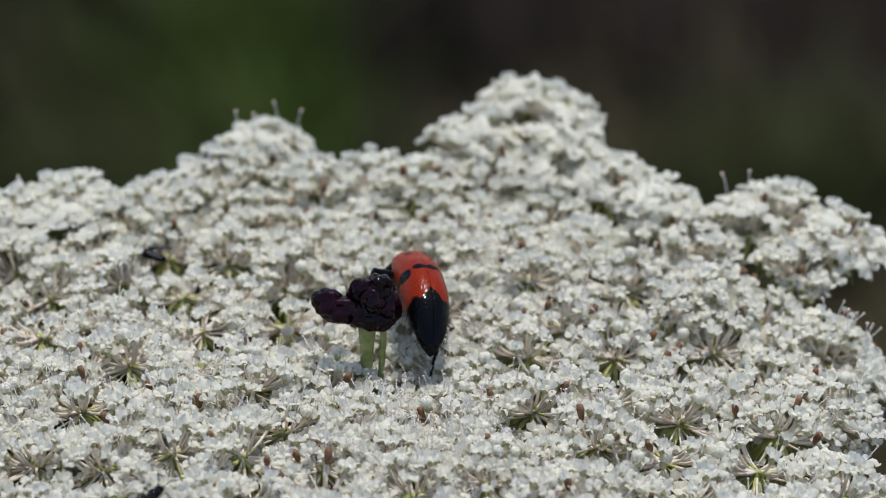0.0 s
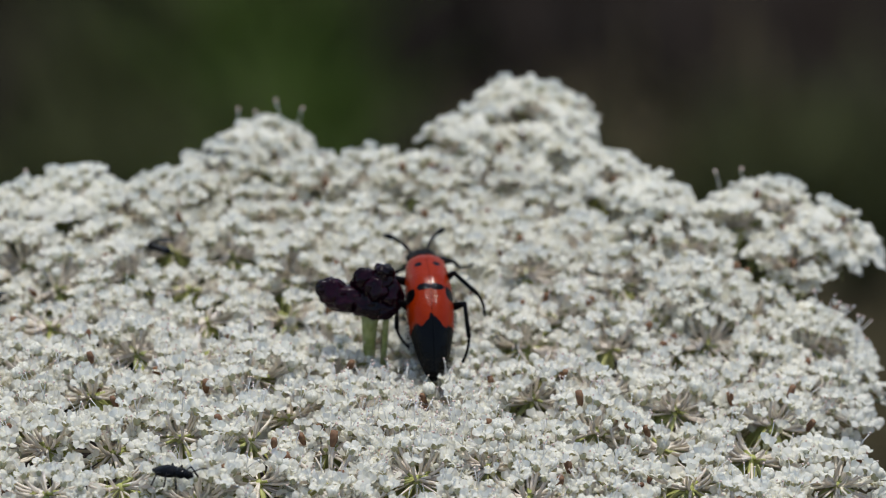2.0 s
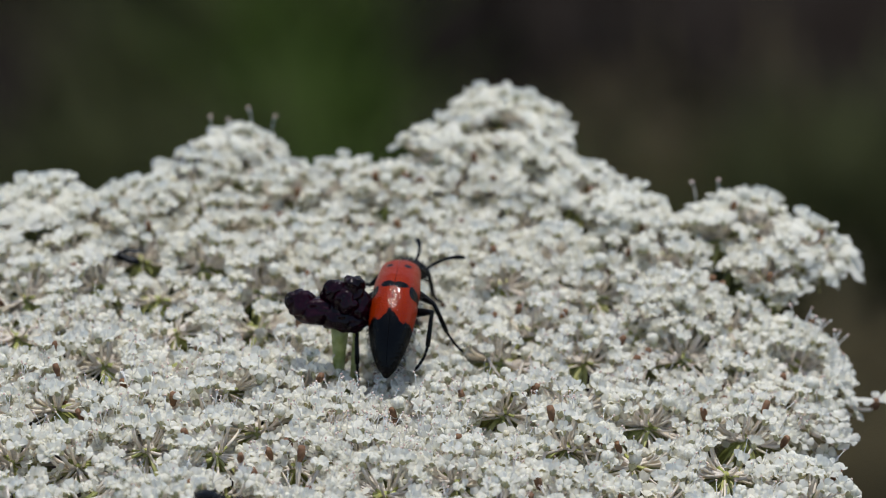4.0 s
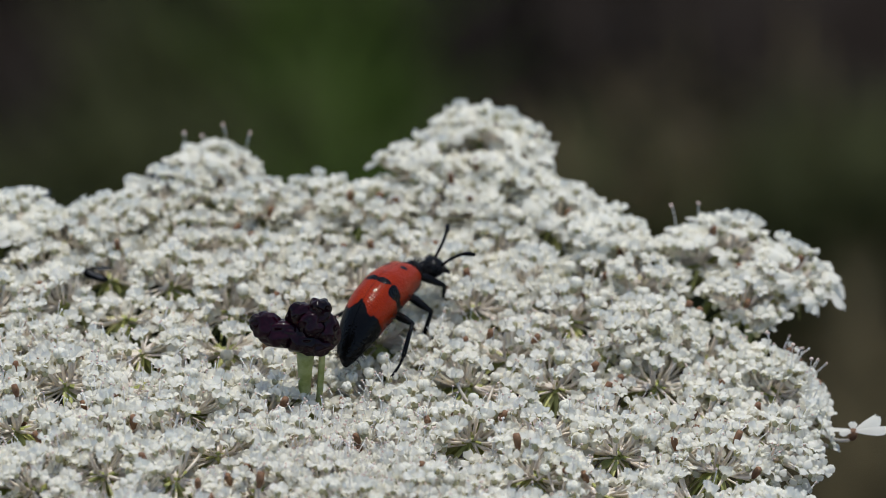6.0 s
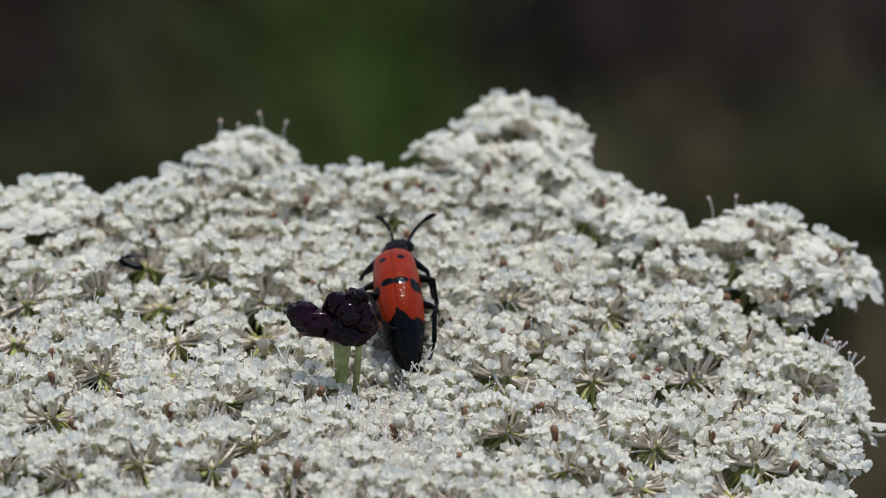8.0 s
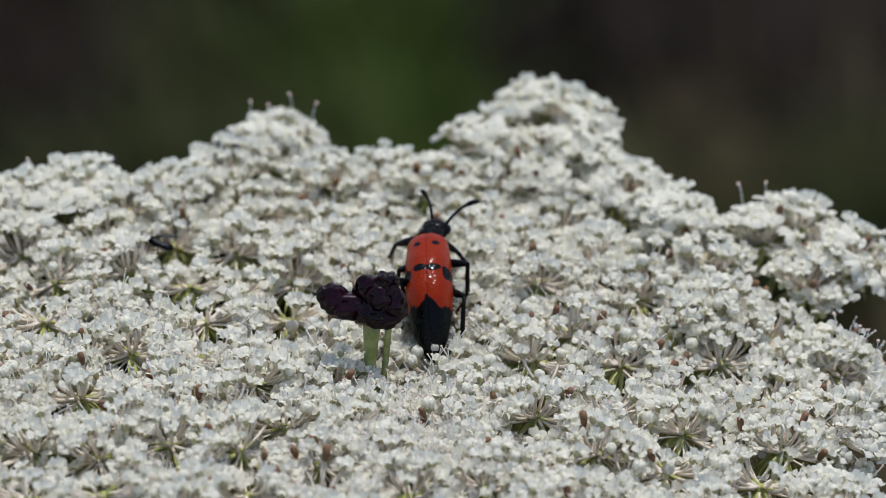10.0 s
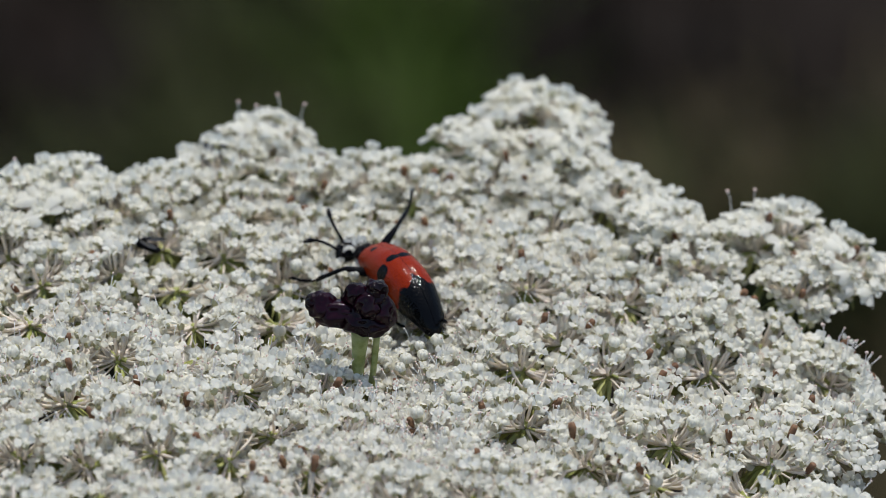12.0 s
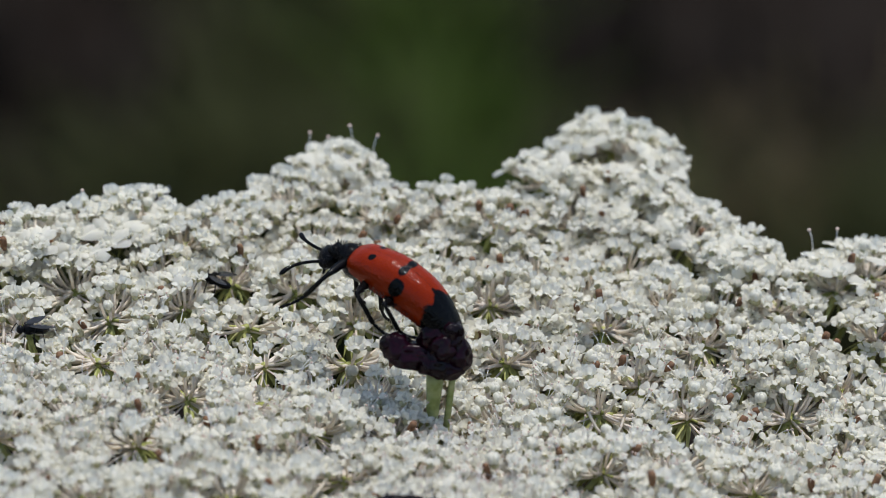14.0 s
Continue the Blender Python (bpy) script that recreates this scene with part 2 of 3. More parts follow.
FLORET_MATS = [PETAL, OVARY, STAMEN, ANTHER, BROWN]
FLORETS = [floret_soup(10 + k, 1.0, (0, 1, 0, 2, 0, 0, 1)[k % 7], (0.35, 0.8, 0.6, 0.5, 0.95, 0.7, 0.55)[k % 7]) for k in range(14)]
RIM_FLORETS = [floret_soup(60 + k, 1.05, 0, 0.3) for k in range(5)]
RAY_FLORETS = [floret_soup(80 + k, 0.9, 0, 0.4, ray=True) for k in range(4)]
LOW_FLORETS = [floret_soup(140 + k, 1.1, 0, 0.3, fine=False) for k in range(5)]
BUDS = [bud_soup(90 + k) for k in range(3)]
WITHERED = [withered_soup(120 + k) for k in range(4)]

def hub_height(x, y):
    """Height (mm) of the little umbels' hubs over the head's middle: tilted towards the viewer, slightly domed, dipped in the middle."""
    k = min(max((y - 4) / 25, 0), 1)
    k = k * k * (3 - 2 * k)
    h = 0.10 * y - (0.04 * x + 0.0009 * x * x) * (1 - 0.85 * k) - 0.002 * min(y + 20, 0) ** 2 - 1.4 + 1.8 * k
    return h - 1.6 * math.exp(-((x - 2) ** 2 + ((y - 2) / 1.2) ** 2) / 128) - 1.6 * math.exp(-((x - 4.5) ** 2 + (y + 2) ** 2) / 30)


# Open clusters whose green hub shows (mm); the raised clusters of the rim (x, y, height, radius); the rest is filled in evenly.
OPEN = [(-32.8, 6.4), (-23.7, 0.9), (-14.7, 19.4), (-16.8, 7.5), (-27.8, -7.5), (-11.4, -3.1), (-11.8, -15.8), (-5.9, 22.5), (-25.3, 15.6), (15.6, 5.3), (24.2, 5.8), (25.7, 16.4), (15.9, 17.5), (34.2, 7.8), (45.6, 9.3), (39.7, -6.3), (30.1, -5.5), (22.0, -10.9), (16.0, -5.1), (11.3, -18.5), (45.3, -16.5), (6.5, 12.2), (9.2, 24.8)]
RIM = [(-31.2, 27, 4.6, 5.6), (-36, 25, 3.9, 5.5), (-41.3, 23, 3.8, 5.5), (-45.5, 19, 3.4, 5.5), (-26.1, 25, 3.6, 5), (-21.3, 28, 4.2, 5), (-15.9, 33, 4.9, 5), (-11.6, 38, 6.1, 4.6), (-6.4, 31, 4.8, 4.6), (0.1, 33, 4.6, 5), (4.9, 31, 4.8, 4.8), (10.3, 38, 6.9, 5), (16.1, 44, 8.4, 5.6), (19.1, 41, 8.6, 4.6), (19.6, 37, 6.9, 5), (24.7, 32, 4.4, 5), (29.2, 27, 4, 5), (33.1, 22, 2, 4.6), (42.5, 27, 3.7, 5.4), (47.5, 23, 2.6, 5.2), (39.1, 25, 3, 4.6), (43.1, 19, 0.8, 4.4), (34.3, 14, 0.2, 4.8), (30, 12, -0.1, 4.2)]


def head_plan():
    """Places of the little umbels: x, y, height, radius, whether its hub lies open."""
    r = random.Random(21)
    spots = [(x, y, hub_height(x, y), r.uniform(5.0, 5.6), True) for x, y in OPEN] + [(x, y, z, q, y > 21) for x, y, z, q in RIM]
    spots += [(x, y, hub_height(x, y) - 0.3, 5.4, False) for x, y in ((-1.5, 14.5), (39.5, 12.5), (46.4, 4.4), (46.4, 8.6), (45.2, -1.4))]
    spots += [(x, y, z, 4.6, False) for x, y, z in ((12.6, 33.5, 4.6), (17.0, 34.0, 4.4))]
    # Spaced out at first, then the gaps that are left.
    for k in range(20000):
        x, y = r.uniform(-50, 51), r.uniform(-48, 36)
        if (x / 50.5) ** 2 + (y / 48) ** 2 > 1 or math.hypot(x, y + 1) < 2.5 or (x > 43 and y < 2) or y > np.interp(x, (-50, -35, -10, 16, 28, 36, 50), (17, 24, 33, 36, 27, 17, 9)):
            continue
        gap = (6.3 if k < 12000 else 5.0) if y > -26 else 8.0
        if all(math.hypot(x - a, y - b) > gap for a, b, *_ in spots):
            spots.append((x, y, hub_height(x, y) - r.uniform(0, 0.8), r.uniform(4.8, 5.6), k < 12000 and r.random() < 0.65 and math.hypot(x - 3, y) > 10))
    return spots


SIGHT = 0.45  # rise of the line of sight over the head, per length


def umbellet(head, x, y, z, radius, opened, near, seed, hubs):
    """A little umbel: hub, stalks and bracts in one mesh, with its florets on it."""
    r = random.Random(seed)
    out = Vector((x * 0.007 + r.uniform(-0.12, 0.12), (y - 4) * 0.005 + r.uniform(-0.10, 0.10), 1)).normalized()
    place = Matrix.Translation(Vector((x, y, z)) * MM) @ out.to_track_quat("Z", "Y").to_matrix().to_4x4()
    s, joined, singles = Soup(), Soup(), []
    hubs = [h for h in hubs if math.hypot(h[0] - x, h[1] - y) < 16]

    def covers(p, wide, high):
        """Whether a floret at p would hide an open hub."""
        p = place @ p / MM
        for a, b, c in hubs:
            rise = p.z - c - SIGHT * (b - p.y)
            if p.y < b + 0.5 and abs(p.x - a) < wide and -1.6 < rise < high:
                return True
        return False

    s.tube([Vector((0, 0, h)) * MM for h in (-3.0, -1.2, 0.1, 0.6)], [0.40 * MM, 0.5 * MM, 0.55 * MM, 0.25 * MM], 9, mat=1)
    count = int((r.randint(42, 47) if y > -26 else 32) * (radius / 5.4) ** 2)
    rim = math.hypot(x / 46, (y + 6) / 44) > 0.98
    flat = 0.11 if y > 18 else 0.10
    for k in range(count):
        lean = 1.42 * ((k + 0.5) / count) ** 0.55
        a = k * 2.39996 + r.uniform(-0.3, 0.3)
        far = radius * r.uniform(0.84, 1.08)
        q = far * math.sin(lean)
        top = Vector((q * math.cos(a), q * math.sin(a), 3.7 - flat * q * q + r.uniform(-0.6, 0.6))) * MM
        if covers(top, 2.4 + 0.8 * (k % 2), 1.6) and r.random() < 0.93:
            continue
        root = Vector((math.cos(a) * 0.3, math.sin(a) * 0.3, 0.35)) * MM
        bend = Vector((top.x * 0.72, top.y * 0.72, top.z * 0.28))
        arc = curve_points(root, bend, top - Vector((0, 0, 0.3 * MM)), 4)
        s.tube(arc[:2], [0.18 * MM, 0.15 * MM], 6, mat=1 if k % 4 == 0 else 0)
        s.tube(arc[1:], [0.15 * MM, 0.15 * MM, 0.155 * MM, 0.19 * MM], 6)
        tilt = Vector((math.cos(a) * math.sin(lean) * 0.5, math.sin(a) * math.sin(lean) * 0.5, 0.9)) + Vector((r.uniform(-0.25, 0.25), r.uniform(-0.25, 0.25), 0))
        m = Matrix.Translation(top) @ tilt.to_track_quat("Z", "Y").to_matrix().to_4x4()
        m = m @ Matrix.Rotation(a if rim else r.uniform(0, 6.28), 4, "Z") @ Matrix.Scale(r.uniform(0.9, 1.25), 4)
        kind = r.random()
        outward = x * math.cos(a) / 46 + (y + 8) * math.sin(a) / 44
        if rim and lean > 0.6 and (outward > 0.35 or y > 22) and r.random() < (0.6 if y > 22 else 0.35):
            pick = ("ray", r.randrange(4))
        elif kind < 0.09:
            pick = ("bud", r.randrange(3))
        elif kind < 0.135:
            pick = ("withered", r.randrange(4))
        elif rim and lean > 0.8:
            pick = ("rim", r.randrange(5))
        else:
            pick = ("floret", r.choice((0, 2, 4, 5, 7, 9, 11, 12) if y > 12 else (1, 3, 6, 8, 10, 13) if math.hypot(x - 4, y + 8) < 9 else range(14)))
        if near:
            singles.append((pick, m))
        else:
            joined.add({"ray": RAY_FLORETS, "rim": RIM_FLORETS, "bud": BUDS, "withered": WITHERED, "floret": FLORETS}[pick[0]][pick[1]], m)
    for k in range(18):
        a, q = r.uniform(0, 6.28), r.uniform(2.2, radius * 1.02)
        low = Vector((q * math.cos(a), q * math.sin(a), r.uniform(-0.8, 1.6) - 0.03 * q * q)) * MM
        if covers(low, 1.8, 0.6):
            continue
        tilt = Vector((r.uniform(-0.5, 0.5), r.uniform(-0.5, 0.5), 1))
        joined.add(r.choice(LOW_FLORETS), Matrix.Translation(low) @ tilt.to_track_quat("Z", "Y").to_matrix().to_4x4() @ Matrix.Scale(r.uniform(0.95, 1.25), 4))
        s.tube(curve_points(Vector((0, 0, 0)), low * 0.6, low - Vector((0, 0, 0.2 * MM)), 2), 0.12 * MM, 4)
    for k in range(r.randint(13, 16)):
        a = k * 0.42 + r.uniform(-0.15, 0.15)
        d = Vector((math.cos(a), math.sin(a), 0))
        side = Vector((-d.y, d.x, 0))
        long, drop = r.uniform(2.0, 3.2), r.uniform(-0.9, 0.2)
        rows = []
        for i in range(5):
            t = i / 4
            p = d * (0.35 + long * t) + Vector((0, 0, 0.05 + drop * t - 2.4 * t * t))
            w = 0.24 * math.sin(math.pi * (0.3 + 0.68 * t))
            rows.append([(p - side * w) * MM, (p + Vector((0, 0, -0.14))) * MM, (p + side * w) * MM])
        s.grid(rows, 1)
    ob = piece("umbellet", s, [PEDICEL, GREEN], head, "open little umbel with pinkish stalks and a green hub" if opened else "")
    ob.matrix_basis = place
    if joined.v:
        tagged(piece("floret_mass", joined, FLORET_MATS, ob, "dense small white five-petalled florets"), kind="stuff")
    return ob, singles, Vector((x, y, z)) * MM


FLORET_MESHES = {}


def floret_mesh(pick):
    if pick not in FLORET_MESHES:
        soup = {"ray": RAY_FLORETS, "rim": RIM_FLORETS, "bud": BUDS, "withered": WITHERED, "floret": FLORETS}[pick[0]][pick[1]]
        FLORET_MESHES[pick] = soup.mesh("floret", FLORET_MATS)
    return FLORET_MESHES[pick]


def dark_floret(head):
    """The crumpled, nearly black floret cluster on its own pale stalk in the middle of the head."""
    stalk = Soup()
    stalk.tube(curve_points(Vector((-0.3, 0, -4)) * MM, Vector((-0.4, 0, 0)) * MM, Vector((-0.25, 0.1, 4.2)) * MM, 6), [0.56 * MM, 0.56 * MM, 0.58 * MM, 0.62 * MM, 0.68 * MM, 0.8 * MM, 0.95 * MM], 12)
    body = piece("dark_floret", stalk, PALE_STALK, head, "pale green stalk under a dark purple central floret")
    thin = Soup()
    thin.tube(curve_points(Vector((0.9, 0.3, -4)) * MM, Vector((1.2, 0.3, 1)) * MM, Vector((1.4, 0.2, 4.6)) * MM, 5), 0.33 * MM, 7)
    piece("side_stalk", thin, PALE_STALK, body)
    cup = Soup()
    cup.ball((0.0, 0.1 * MM, 4.5 * MM), 1.3 * MM, 1.3 * MM, 0.8 * MM, 12, 8, bumpy=0.25, seed=3)
    piece("calyx", cup, PURPLE, body)
    lumps = [(-3.9, 0.0, 7.7, 1.5, 1.3, 1.6), (-2.4, -0.1, 7.0, 2.0, 1.5, 1.6), (-0.6, 0.2, 9.0, 1.35, 1.2, 1.7), (1.2, 0.0, 9.7, 1.2, 1.2, 1.6), (0.5, -0.7, 8.1, 1.5, 1.1, 1.7),
             (1.9, 0.0, 7.2, 1.3, 1.4, 2.0), (-0.2, -0.4, 6.5, 2.0, 1.5, 1.6), (1.0, -0.4, 6.0, 1.5, 1.4, 1.3), (-4.8, -0.3, 8.6, 0.7, 0.7, 0.8)]
    for k, (x, y, z, a, b, c) in enumerate(lumps):
        s = Soup()
        s.ball(((x - 0.15) * MM, y * MM, (z * 0.83 + 0.2) * MM), a * MM, b * MM, c * 0.87 * MM, 48, 36, bumpy=0.30, seed=k + 1)
        piece("petal_lobe", s, PURPLE, body)
    return body


def outer_floret(head):
    """A single over-sized rim floret that hangs out on its own curved stalk, with a brown seed base and two long petals."""
    r = random.Random(3)
    s = Soup()
    tip = Vector((53.7, 3.6, -4.9)) * MM
    s.tube(curve_points(Vector((47.0, 6.5, -3.8)) * MM, Vector((52.0, 4.0, -7.4)) * MM, tip - Vector((0, 0, 0.9 * MM)), 7), 0.17 * MM, 6, mat=5)
    f = Soup()
    f.ball((0, 0, -0.5 * MM), 0.5 * MM, 0.5 * MM, 0.7 * MM, 8, 6, mat=4)
    for a, n, w, lift in ((-0.15, 3.9, 2.0, 0.42), (0.35, 3.2, 2.0, 0.70), (2.9, 2.3, 1.0, -0.05), (3.6, 1.8, 0.9, 0.1), (1.6, 1.0, 0.9, 0.8)):
        petal(f, a, n, w, lift, lift - 0.25, r, notch=0.22)
    s.add(f, Matrix.Translation(tip) @ Matrix.Rotation(0.1, 4, "Y"))
    piece("outer_floret", s, FLORET_MATS + [PEDICEL], head, "single long-petalled floret on a curved stalk")


def long_stamens(head):
    """Stray long stamens with round brownish tips that stand over the rim clusters."""
    r = random.Random(9)
    for x, y, z, tall in ((-14.6, 37.5, 9.6, 2.0), (-12.6, 37.0, 9.9, 1.6), (-10.2, 38.0, 10.2, 2.2), (-8.2, 37.5, 9.8, 1.9), (36.6, 27.0, 7.0, 1.9), (38.8, 27.0, 7.6, 1.6), (-37.0, 25.0, 7.0, 2.4), (45.6, 9.0, 0.6, 2.4), (47.6, 8.0, 0.0, 2.2), (49.3, 6.5, -0.6, 2.0)):
        s = Soup()
        tip = Vector((x + r.uniform(-0.6, 0.6), y, z + tall)) * MM
        s.tube(curve_points(Vector((x, y, z - 1.5)) * MM, Vector((x, y, z + tall * 0.5)) * MM, tip, 4), 0.05 * MM, 5)
        s.ball(tip, 0.2 * MM, 0.2 * MM, 0.17 * MM, 8, 6, mat=1)
        piece("stamen", s, [STAMEN, ANTHER], head)


def flower():
    head = new("wild_carrot_flower")
    tagged(head, "white wild carrot flower head with a dark purple central floret", "flower")
    plan = head_plan()
    near = sorted(range(len(plan)), key=lambda i: math.hypot(plan[i][0] - 2, (plan[i][1] + 5) * 1.2))[:7]
    foot = Vector((0.0, 4.0, -46.0)) * MM
    hubs = [(x, y, z) for x, y, z, _, opened in plan if opened and (y < 22 or y > 42 or 42 < x < 43)]
    for i, (x, y, z, radius, opened) in enumerate(plan):
        ob, singles, hub = umbellet(head, x, y, z, radius, opened, i in near, 500 + i, hubs)
        for pick, m in singles:
            fl = new("bud" if pick[0] in ("bud", "withered") else "floret", floret_mesh(pick))
            fl.parent, fl.matrix_basis = ob, m
        s = Soup()
        flat = Vector((hub.x * 0.75, hub.y * 0.75 + 0.001, hub.z * 0.5 - 0.024))
        s.tube(curve_points(foot, flat, hub - Vector((0, 0, 0.4 * MM)), 6), 0.42 * MM, 5)
        piece("ray", s, GREEN, head)
    s = Soup()
    s.tube(curve_points(Vector((0.01, 0.03, GROUND - 0.02)), Vector((0.0, 0.004, -0.25)), foot, 14), 1.7 * MM, 10)
    piece("stem", s, GREEN, head, "slender ridged green stem")
    dark_floret(head)
    outer_floret(head)
    long_stamens(head)
    return head


# ---- the beetle ----
def elytra_material():
    """Glossy orange-red wing case with black spots, a broken band and a black rear, pitted."""
    m = bpy.data.materials.new("spotted_wing_case")
    m.use_nodes = True
    n, l = m.node_tree.nodes, m.node_tree.links
    b = n["Principled BSDF"]
    co = n.new("ShaderNodeTexCoord")
    xyz = n.new("ShaderNodeSeparateXYZ")
    l.new(co.outputs["Object"], xyz.inputs[0])
    wob = n.new("ShaderNodeTexNoise")
    wob.inputs["Scale"].default_value, wob.inputs["Detail"].default_value = 900, 3
    l.new(co.outputs["Object"], wob.inputs["Vector"])

    def calc(op, a, c=0.0, d=0.0):
        k = n.new("ShaderNodeMath")
        k.operation = op
        for i, v in enumerate((a, c, d)):
            if isinstance(v, (int, float)):
                k.inputs[i].default_value = v
            else:
                l.new(v, k.inputs[i])
        return k.outputs[0]

    ax = calc("MULTIPLY", calc("ABSOLUTE", xyz.outputs["X"]), 1000.0)
    ay = calc("MULTIPLY", xyz.outputs["Y"], 1000.0)
    shake = calc("SUBTRACT", wob.outputs["Fac"], 0.5)

    def spot(cx, cy, rx, ry):
        u = calc("DIVIDE", calc("SUBTRACT", ax, cx), rx)
        v = calc("DIVIDE", calc("SUBTRACT", ay, cy), ry)
        d = calc("SQRT", calc("ADD", calc("MULTIPLY", u, u), calc("MULTIPLY", v, v)))
        d = calc("ADD", d, calc("MULTIPLY", shake, 1.2))
        return calc("MULTIPLY_ADD", d, -7.0, 7.5)

    peak = calc("MULTIPLY", calc("MAXIMUM", calc("MULTIPLY_ADD", ax, -1.0, 1.0), 0.0), 1.0)
    edge = calc("ADD", calc("MULTIPLY_ADD", ax, 0.12, -2.5), calc("MULTIPLY", shake, 1.6))
    edge = calc("ADD", edge, peak)
    rear = calc("MULTIPLY", calc("SUBTRACT", edge, ay), 6.0)
    dark = rear
    for k in (spot(0.92, 5.06, 0.36, 0.34), spot(0.66, 1.6, 0.66, 0.42), spot(1.97, 1.15, 0.42, 0.72)):
        dark = calc("MAXIMUM", dark, k)
    dark = calc("MINIMUM", calc("MAXIMUM", dark, 0.0), 1.0)
    tone = n.new("ShaderNodeMix")
    tone.data_type = "RGBA"
    tone.inputs["A"].default_value, tone.inputs["B"].default_value = (0.165, 0.0100, 0.0001, 1), (0.24, 0.0195, 0.0002, 1)
    l.new(wob.outputs["Fac"], tone.inputs["Factor"])
    mix = n.new("ShaderNodeMix")
    mix.data_type = "RGBA"
    l.new(dark, mix.inputs["Factor"])
    l.new(tone.outputs["Result"], mix.inputs["A"])
    mix.inputs["B"].default_value = (0.002, 0.002, 0.002, 1)
    l.new(mix.outputs["Result"], b.inputs["Base Color"])
    b.inputs["Roughness"].default_value = 0.36
    b.inputs["Specular IOR Level"].default_value = 0.015
    l.new(calc("MULTIPLY_ADD", dark, -0.08, 0.34), b.inputs["Coat Weight"])
    b.inputs["Coat Roughness"].default_value = 0.11
    pits = n.new("ShaderNodeTexVoronoi")
    pits.inputs["Scale"].default_value = 4200
    l.new(co.outputs["Object"], pits.inputs["Vector"])
    bp = n.new("ShaderNodeBump")
    bp.inputs["Strength"].default_value, bp.inputs["Distance"].default_value = 0.5, 0.00008
    l.new(pits.outputs["Distance"], bp.inputs["Height"])
    l.new(bp.outputs["Normal"], b.inputs["Normal"])
    l.new(bp.outputs["Normal"], b.inputs["Coat Normal"])
    return m


def along(table, s):
    return float(np.interp(s, [a for a, _ in table], [b for _, b in table]))


WIDE = ((0, 1.32), (0.03, 1.76), (0.08, 2.02), (0.3, 2.31), (0.55, 2.34), (0.7, 2.16), (0.82, 1.80), (0.91, 1.42), (0.97, 1.0), (1, 0.5))
TALL = ((0, 1.05), (0.06, 1.7), (0.3, 2.45), (0.55, 2.55), (0.75, 2.1), (0.9, 1.25), (1, 0.4))
SPINE = ((0, -1.0), (0.15, -0.5), (0.4, 0.0), (0.65, -0.1), (0.85, -0.7), (1, -1.45))


def shell(side, grow=1.0, sweep=1.95):
    s = Soup()
    rows = []
    for i in range(31):
        u = i / 30
        y = 7.1 - 13.4 * u
        row = []
        for j in range(13):
            a = sweep * j / 12
            x = side * (0.02 + along(WIDE, u) * grow * math.sin(min(a, 1.5708)) ** 0.9)
            if a > 1.5708:
                x *= 1 - 0.25 * (a - 1.5708)
            z = along(SPINE, u) + along(TALL, u) * grow * (math.cos(a) - 0.025 * math.exp(-(a / 0.10) ** 2))
            row.append(Vector((x, y, z)) * MM)
        rows.append(row if side > 0 else row[::-1])
    s.grid(rows)
    return s


def leg_meshes():
    femur, shin = Soup(), Soup()
    femur.tube([Vector((x, 0, 0)) * MM for x in (0, 0.4, 1.2, 2.2, 2.9, 3.2)], [0.30 * MM, 0.42 * MM, 0.46 * MM, 0.38 * MM, 0.28 * MM, 0.23 * MM], 8)
    femur.ball((3.2 * MM, 0, 0), 0.22 * MM, 0.22 * MM, 0.22 * MM, 7, 5)
    shin.tube([Vector((x, 0, z)) * MM for x, z in ((0, 0), (1.0, 0.03), (2.4, 0.02), (3.4, 0))], [0.21 * MM, 0.22 * MM, 0.24 * MM, 0.25 * MM], 7)
    # Five bead-like foot joints, bent outwards, and a claw.
    p = Vector((3.4, 0, 0))
    for k in range(5):
        d = Vector((math.cos(0.12 * k + 0.25), 0, math.sin(0.12 * k + 0.25)))
        q = p + d * (0.62 if k in (0, 4) else 0.45)
        shin.tube([p * MM, (p + q) * 0.5 * MM, q * MM], [0.11 * MM, 0.17 * MM, 0.13 * MM], 6)
        p = q
    for side in (-1, 1):
        shin.tube([p * MM, (p + Vector((0.2, side * 0.12, 0.02))) * MM, (p + Vector((0.32, side * 0.14, -0.14))) * MM], [0.06 * MM, 0.045 * MM, 0.01 * MM], 4)
    return femur, shin


def spikes(points, length, seed):
    """Fine hairs on (place, way) pairs."""
    r = random.Random(seed)
    s = Soup()
    for p, d in points:
        d = (d + Vector((r.uniform(-0.5, 0.5), r.uniform(-0.5, 0.5), r.uniform(-0.3, 0.5)))).normalized()
        s.tube([p, p + d * length * r.uniform(0.6, 1.2)], [0.022 * MM, 0.006 * MM], 3)
    return s


def aim(place, way, up=Vector((0, 0, 1))):
    """A pose at place whose x axis goes along way, z towards up."""
    x = Vector(way).normalized()
    y = up.cross(x)
    y = (y if y.length > 0.05 else Vector((0, 1, 0))).normalized()
    z = x.cross(y)
    m = Matrix((x, y, z)).transposed().to_4x4()
    m.translation = Vector(place) * MM
    return m


HIPS = {"front": (0.75, 7.2, -1.1), "middle": (1.1, 4.3, -1.2), "hind": (1.2, 1.2, -1.2)}
WAIST, NECK = Vector((0, 6.8, -1.1)) * MM, Vector((0, 2.1, -0.15)) * MM


